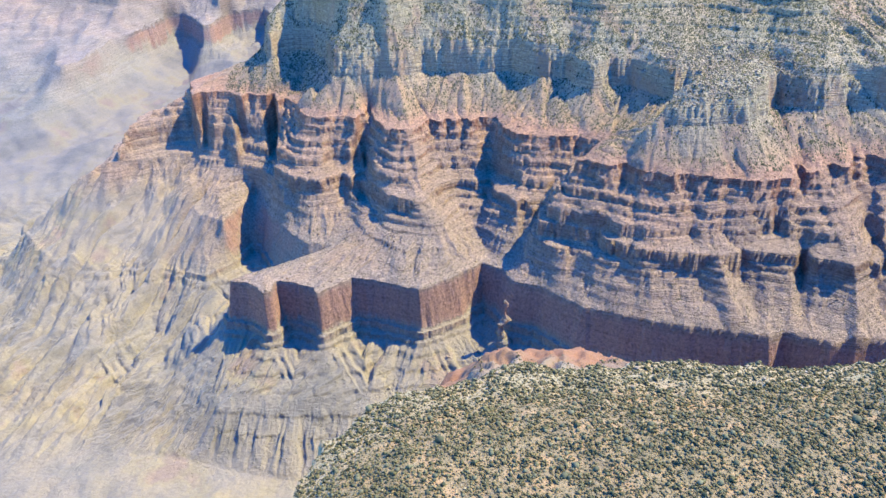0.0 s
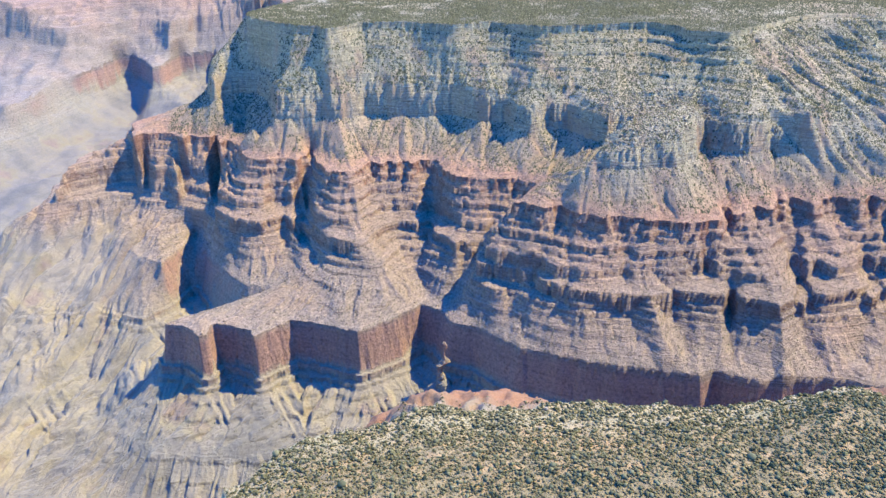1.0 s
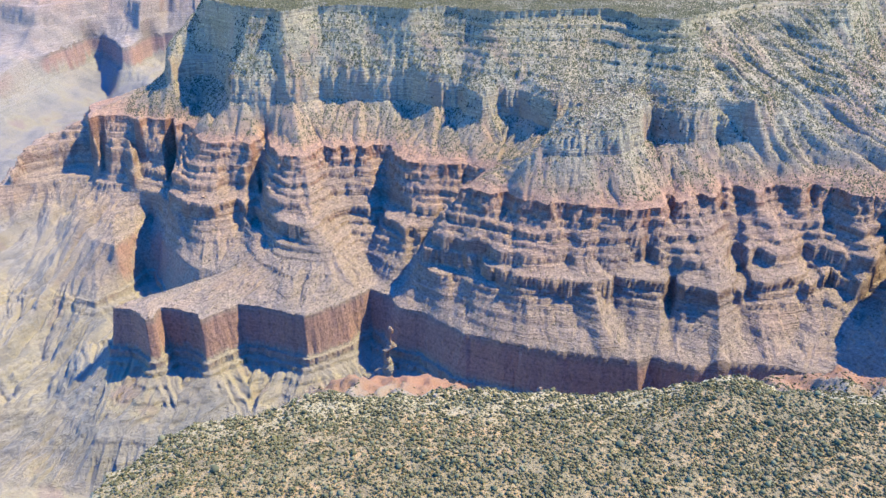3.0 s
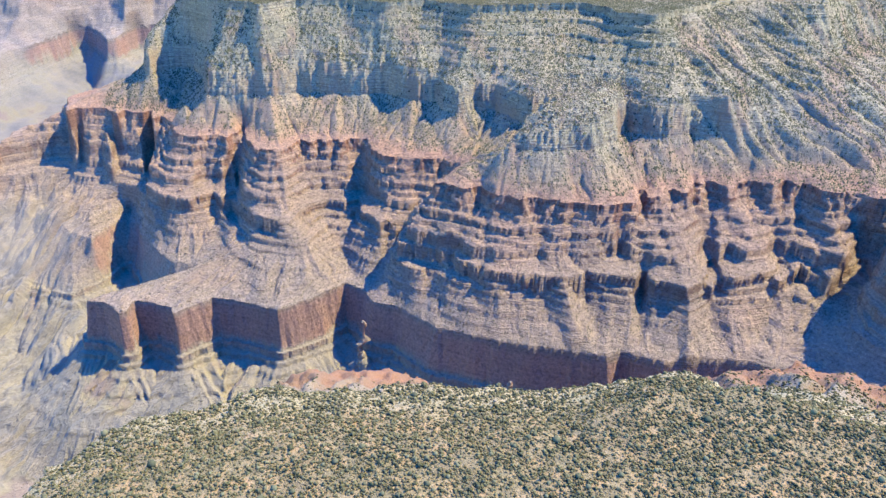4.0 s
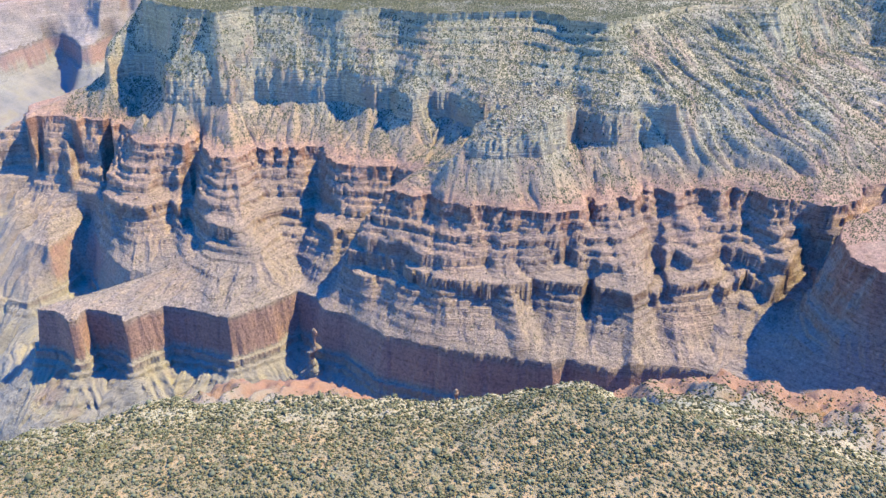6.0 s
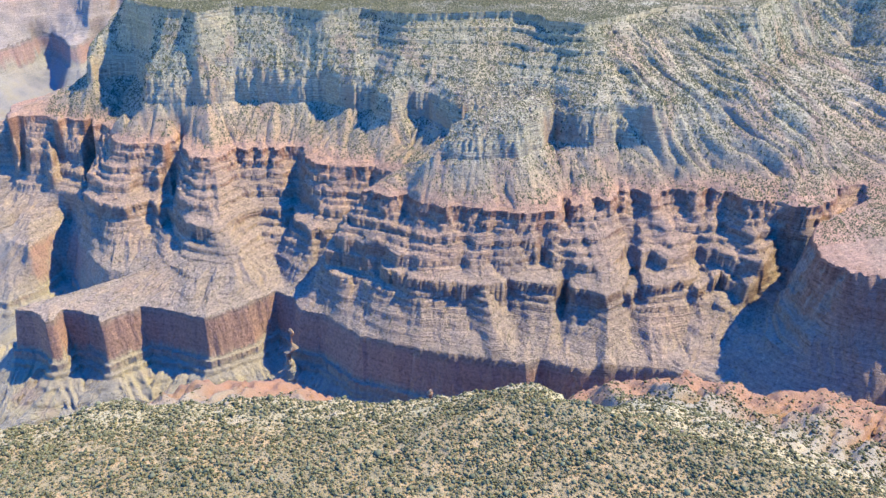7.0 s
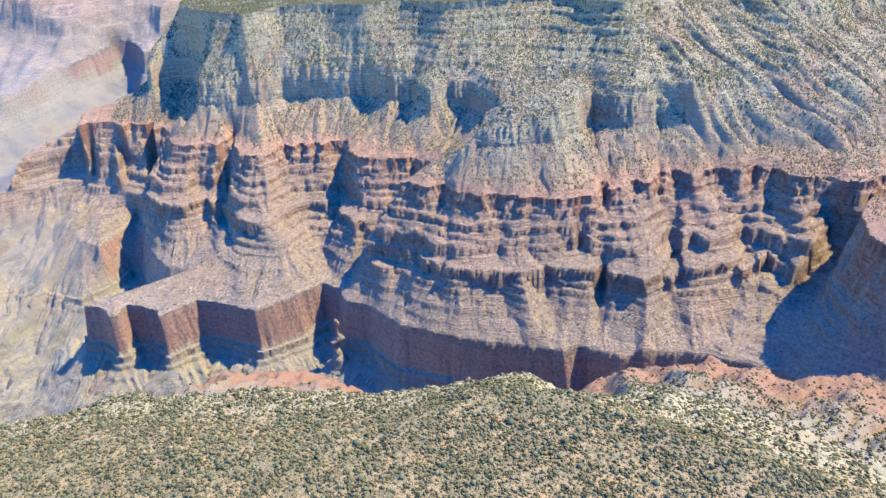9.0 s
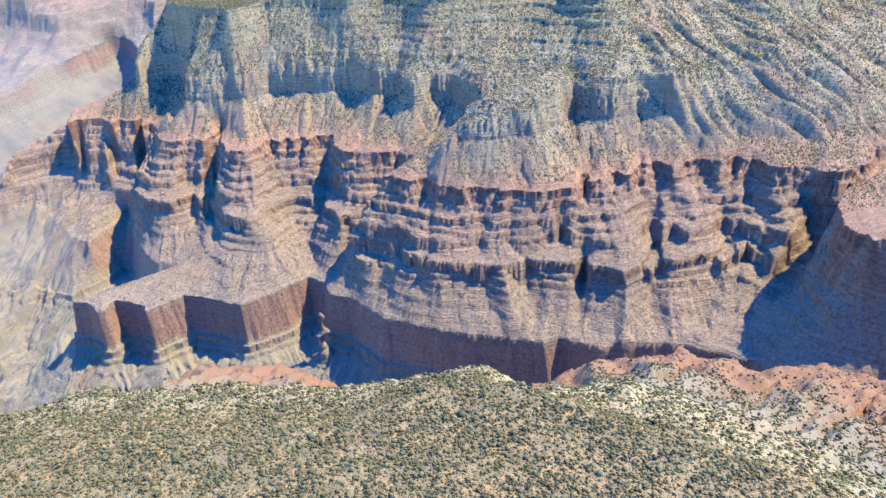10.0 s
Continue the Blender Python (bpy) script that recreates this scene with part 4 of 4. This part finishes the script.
def pinnacle(places, label, mat):
    """A weathered rock tower: places are (x, y, z, radius) from its foot up."""
    bm = bmesh.new()
    rings, n = [], 18
    steps = []
    for a, b in zip(places, places[1:]):
        k = max(2, int(abs(b[2] - a[2]) / 2.2))
        steps += [tuple(p + (q - p) * j / k for p, q in zip(a, b)) for j in range(k)]
    steps.append(places[-1])
    for x, y, z, r in steps:
        ledge = 1 + 0.22 * noise.noise((0.3, 0.7, z * 0.33))
        ring = []
        for j in range(n):
            a = 2 * math.pi * j / n
            rough = 1 + 0.35 * noise.noise((math.cos(a) * 1.1 + x, math.sin(a) * 1.1, z * 0.12)) + 0.15 * noise.noise((math.cos(a) * 4, math.sin(a) * 4 + y, z * 0.4))
            ring.append(bm.verts.new((x + math.cos(a) * r * ledge * rough, y + math.sin(a) * r * ledge * rough, z)))
        rings.append(ring)
    for a, b in zip(rings, rings[1:]):
        for j in range(n):
            bm.faces.new((a[j], a[(j + 1) % n], b[(j + 1) % n], b[j]))
    bm.faces.new(rings[-1])
    return tagged(link_mesh("rock_pinnacle", bm, mat), label, "rock pinnacle")


pinnacle([(58, 1008, -800, 17), (60, 1010, -778, 10), (56, 1011, -766, 6.5), (54, 1012, -752, 4.2), (57, 1013, -743, 6.8), (64, 1014, -738, 7.5), (65, 1014, -733, 4.2), (62, 1014, -727, 1.9),
          (63, 1014, -716, 1.7), (65, 1014, -711, 3.4), (66, 1014, -706, 2.4), (63, 1014, -702, 3.0), (63, 1014, -699, 1.2)], "slender crooked rock pinnacle standing before the shaded red cliff", ROCK)
pinnacle([(286, 858, -790, 10), (286, 860, -745, 3.5), (287, 860, -728, 2.6), (286, 860, -720, 4.2), (287, 860, -715, 2)], "small hoodoo with a wider cap at the cliff's foot", ROCK)
pinnacle([(144, 1052, -668, 9), (144, 1053, -655, 6), (145, 1053, -644, 3.5), (145, 1053, -637, 2)], "short red rock spire on the lip of the cliff", ROCK)


def boulder_mesh(seed):
    rnd = random.Random(seed)
    bm = bmesh.new()
    bmesh.ops.create_cube(bm, size=1.6)
    bmesh.ops.bevel(bm, geom=list(bm.edges), offset=0.28, segments=1, affect="EDGES")
    for v in bm.verts:
        v.co = Vector((v.co.x * rnd.uniform(0.8, 1.25), v.co.y * rnd.uniform(0.8, 1.25), v.co.z * rnd.uniform(0.6, 0.95) + 0.35))
    me = bpy.data.meshes.new("boulder")
    bm.to_mesh(me)
    bm.free()
    me.materials.append(STONE)
    return me


boulders = [boulder_mesh(k) for k in range(6)]
rng = np.random.default_rng(21)
x, y = rng.uniform(-60, 620, 900), rng.uniform(330, 520, 900)
z, g = on_grid(near_xs, near_ys, near_grid, x, y)
brow = np.where((z < -352) & (z > -430) & (g < 1.2))[0][:130]
for k in brow:
    ob = new("boulder", boulders[k % 6])
    s = float(rng.gamma(4, 0.15) + 0.4)
    ob.matrix_world = pose(x[k], y[k], z[k] - 0.1 * s, rng.uniform(-12, 12), rng.uniform(-12, 12), rng.uniform(0, 360)) @ Matrix.Diagonal((s, s, s, 1))
    tagged(ob, "pale limestone boulder among scrub on the plateau brow", "boulder", "boulders on the brow")

# fallen blocks on the slopes under the cliffs
n = 14000
x, y = rng.uniform(-480, 950, n), rng.uniform(860, 1480, n)
z, g = on_grid(far_xs, far_ys, far_grid, x, y)
keep = (g < 1.1) & (((z < -400) & (z > -505)) | ((z < -530) & (z > -690)) | (z < -765)) & (rng.uniform(0, 1, n) < np.clip(0.35 + 0.9 * fbm(x / 35, y / 35, 2, 85), 0, 1))
block = []
for k in range(4):
    bm = bmesh.new()
    bm.from_mesh(boulders[k])
    bmesh.ops.convex_hull(bm, input=list(bm.verts))
    bmesh.ops.dissolve_limit(bm, angle_limit=radians(25), verts=list(bm.verts), edges=list(bm.edges))
    bmesh.ops.triangulate(bm, faces=list(bm.faces))
    bm.verts.index_update()
    block.append((np.array([v.co[:] for v in bm.verts], np.float32), np.array([[v.index for v in f.verts] for f in bm.faces], np.int32)))
    bm.free()
P = np.stack([x, y, z - 0.1], 1)[keep]
tagged(scatter("fallen_rock", P, rng.gamma(3, 0.2, keep.sum()) + 0.25, block, ROCK, 12), "blocks fallen from the cliffs onto the slopes", "rocks", kind="stuff")


# pale rubble over the mesa and its talus
n = 9000
x, y = rng.uniform(290, 560, n), rng.uniform(1060, 1280, n)
z, g = on_grid(far_xs, far_ys, far_grid, x, y)
keep = (g < 1.5) & (z > -480) & (z < -370) & (rng.uniform(0, 1, n) < np.where(z > -445, 0.9, 0.45))
P = np.stack([x, y, z - 0.1], 1)[keep]
tagged(scatter("mesa_rubble", P, rng.gamma(3, 0.2, keep.sum()) + 0.25, block, STONE, 13), "pale sandstone rubble strewn over the mesa top", "rocks", kind="stuff")


def juniper(seed, place, size):
    """A juniper: short forked trunk and a ragged crown of several lobes."""
    rnd = random.Random(seed)
    root = new("juniper_tree")
    bm = bmesh.new()
    for lean, top in ((0.0, 0.8), (0.35, 0.7), (-0.3, 0.65)):
        a = rnd.uniform(0, 6.28)
        m = Matrix.Translation((math.cos(a) * lean * 0.4, math.sin(a) * lean * 0.4, top / 2)) @ Matrix.Rotation(lean, 4, (math.sin(a), -math.cos(a), 0))
        bmesh.ops.create_cone(bm, cap_ends=True, segments=6, radius1=0.16, radius2=0.07, depth=top, matrix=m)
    link_mesh("trunk", bm, BARK, root)
    bm = bmesh.new()
    for _ in range(6):
        a, d = rnd.uniform(0, 6.28), rnd.uniform(0.1, 0.6)
        r = rnd.uniform(0.38, 0.62)
        out = bmesh.ops.create_icosphere(bm, subdivisions=1, radius=r, matrix=Matrix.Translation((math.cos(a) * d, math.sin(a) * d, rnd.uniform(0.6, 1.35))))
        for v in out["verts"]:
            v.co += Vector((rnd.uniform(-1, 1), rnd.uniform(-1, 1), rnd.uniform(-1, 1))) * 0.16
    for _ in range(30):
        a, e = rnd.uniform(0, 6.28), rnd.uniform(-0.3, 1.5)
        c = Vector((math.cos(a) * math.cos(e), math.sin(a) * math.cos(e), math.sin(e) * 0.9 + 0.85)) * rnd.uniform(0.8, 1.05)
        bm.faces.new([bm.verts.new(c + Vector((rnd.uniform(-1, 1), rnd.uniform(-1, 1), rnd.uniform(-1, 1))) * 0.24) for _ in range(3)])
    link_mesh("crown", bm, JUNIPER_DARK, root)
    root.matrix_world = Matrix.Translation(place) @ Matrix.Diagonal((size, size, size, 1))
    return tagged(root, "dark green juniper with a ragged crown on tan soil", "tree", "junipers on the plateau")


JUNIPER_DARK = leaf_material("juniper_dark", (0.032, 0.038, 0.02), (0.085, 0.088, 0.045))
x, y = rng.uniform(-100, 560, 700), rng.uniform(285, 440, 700)
z, g = on_grid(near_xs, near_ys, near_grid, x, y)
spots = np.where((z > -372) & (g < 0.8))[0][:240]
first = [juniper(300 + k, (x[i], y[i], z[i] - 0.1), 1.5) for k, i in enumerate(spots[:8])]
for k, i in enumerate(spots[8:]):
    size = float(rng.uniform(0.8, 1.7))
    c = copy_thing(first[k % 8], pose(x[i], y[i], z[i] - 0.1, 0, 0, rng.uniform(0, 360)))
    c.scale = (size, size, size * float(rng.uniform(0.85, 1.2)))

# a pale track across the far plateau
track = [(178, 1738), (207, 1651), (240, 1576), (246, 1540)]
bm = bmesh.new()
row = []
for (x0, y0), (x1, y1) in zip(track, track[1:]):
    for j in range(14):
        t = j / 14
        px, py = x0 + (x1 - x0) * t, y0 + (y1 - y0) * t
        pts = []
        for side in (-1.6, 0, 1.6):
            zz = float(on_grid(far_xs, far_ys, far_grid, np.array([px + side]), np.array([py]))[0][0])
            pts.append(bm.verts.new((px + side, py, zz + 0.35)))
        row.append(pts)
for a, b in zip(row, row[1:]):
    for j in range(2):
        bm.faces.new((a[j], a[j + 1], b[j + 1], b[j]))
tagged(link_mesh("road_track", bm, STONE), "pale dirt track across the wooded far plateau", "track", kind="structure")
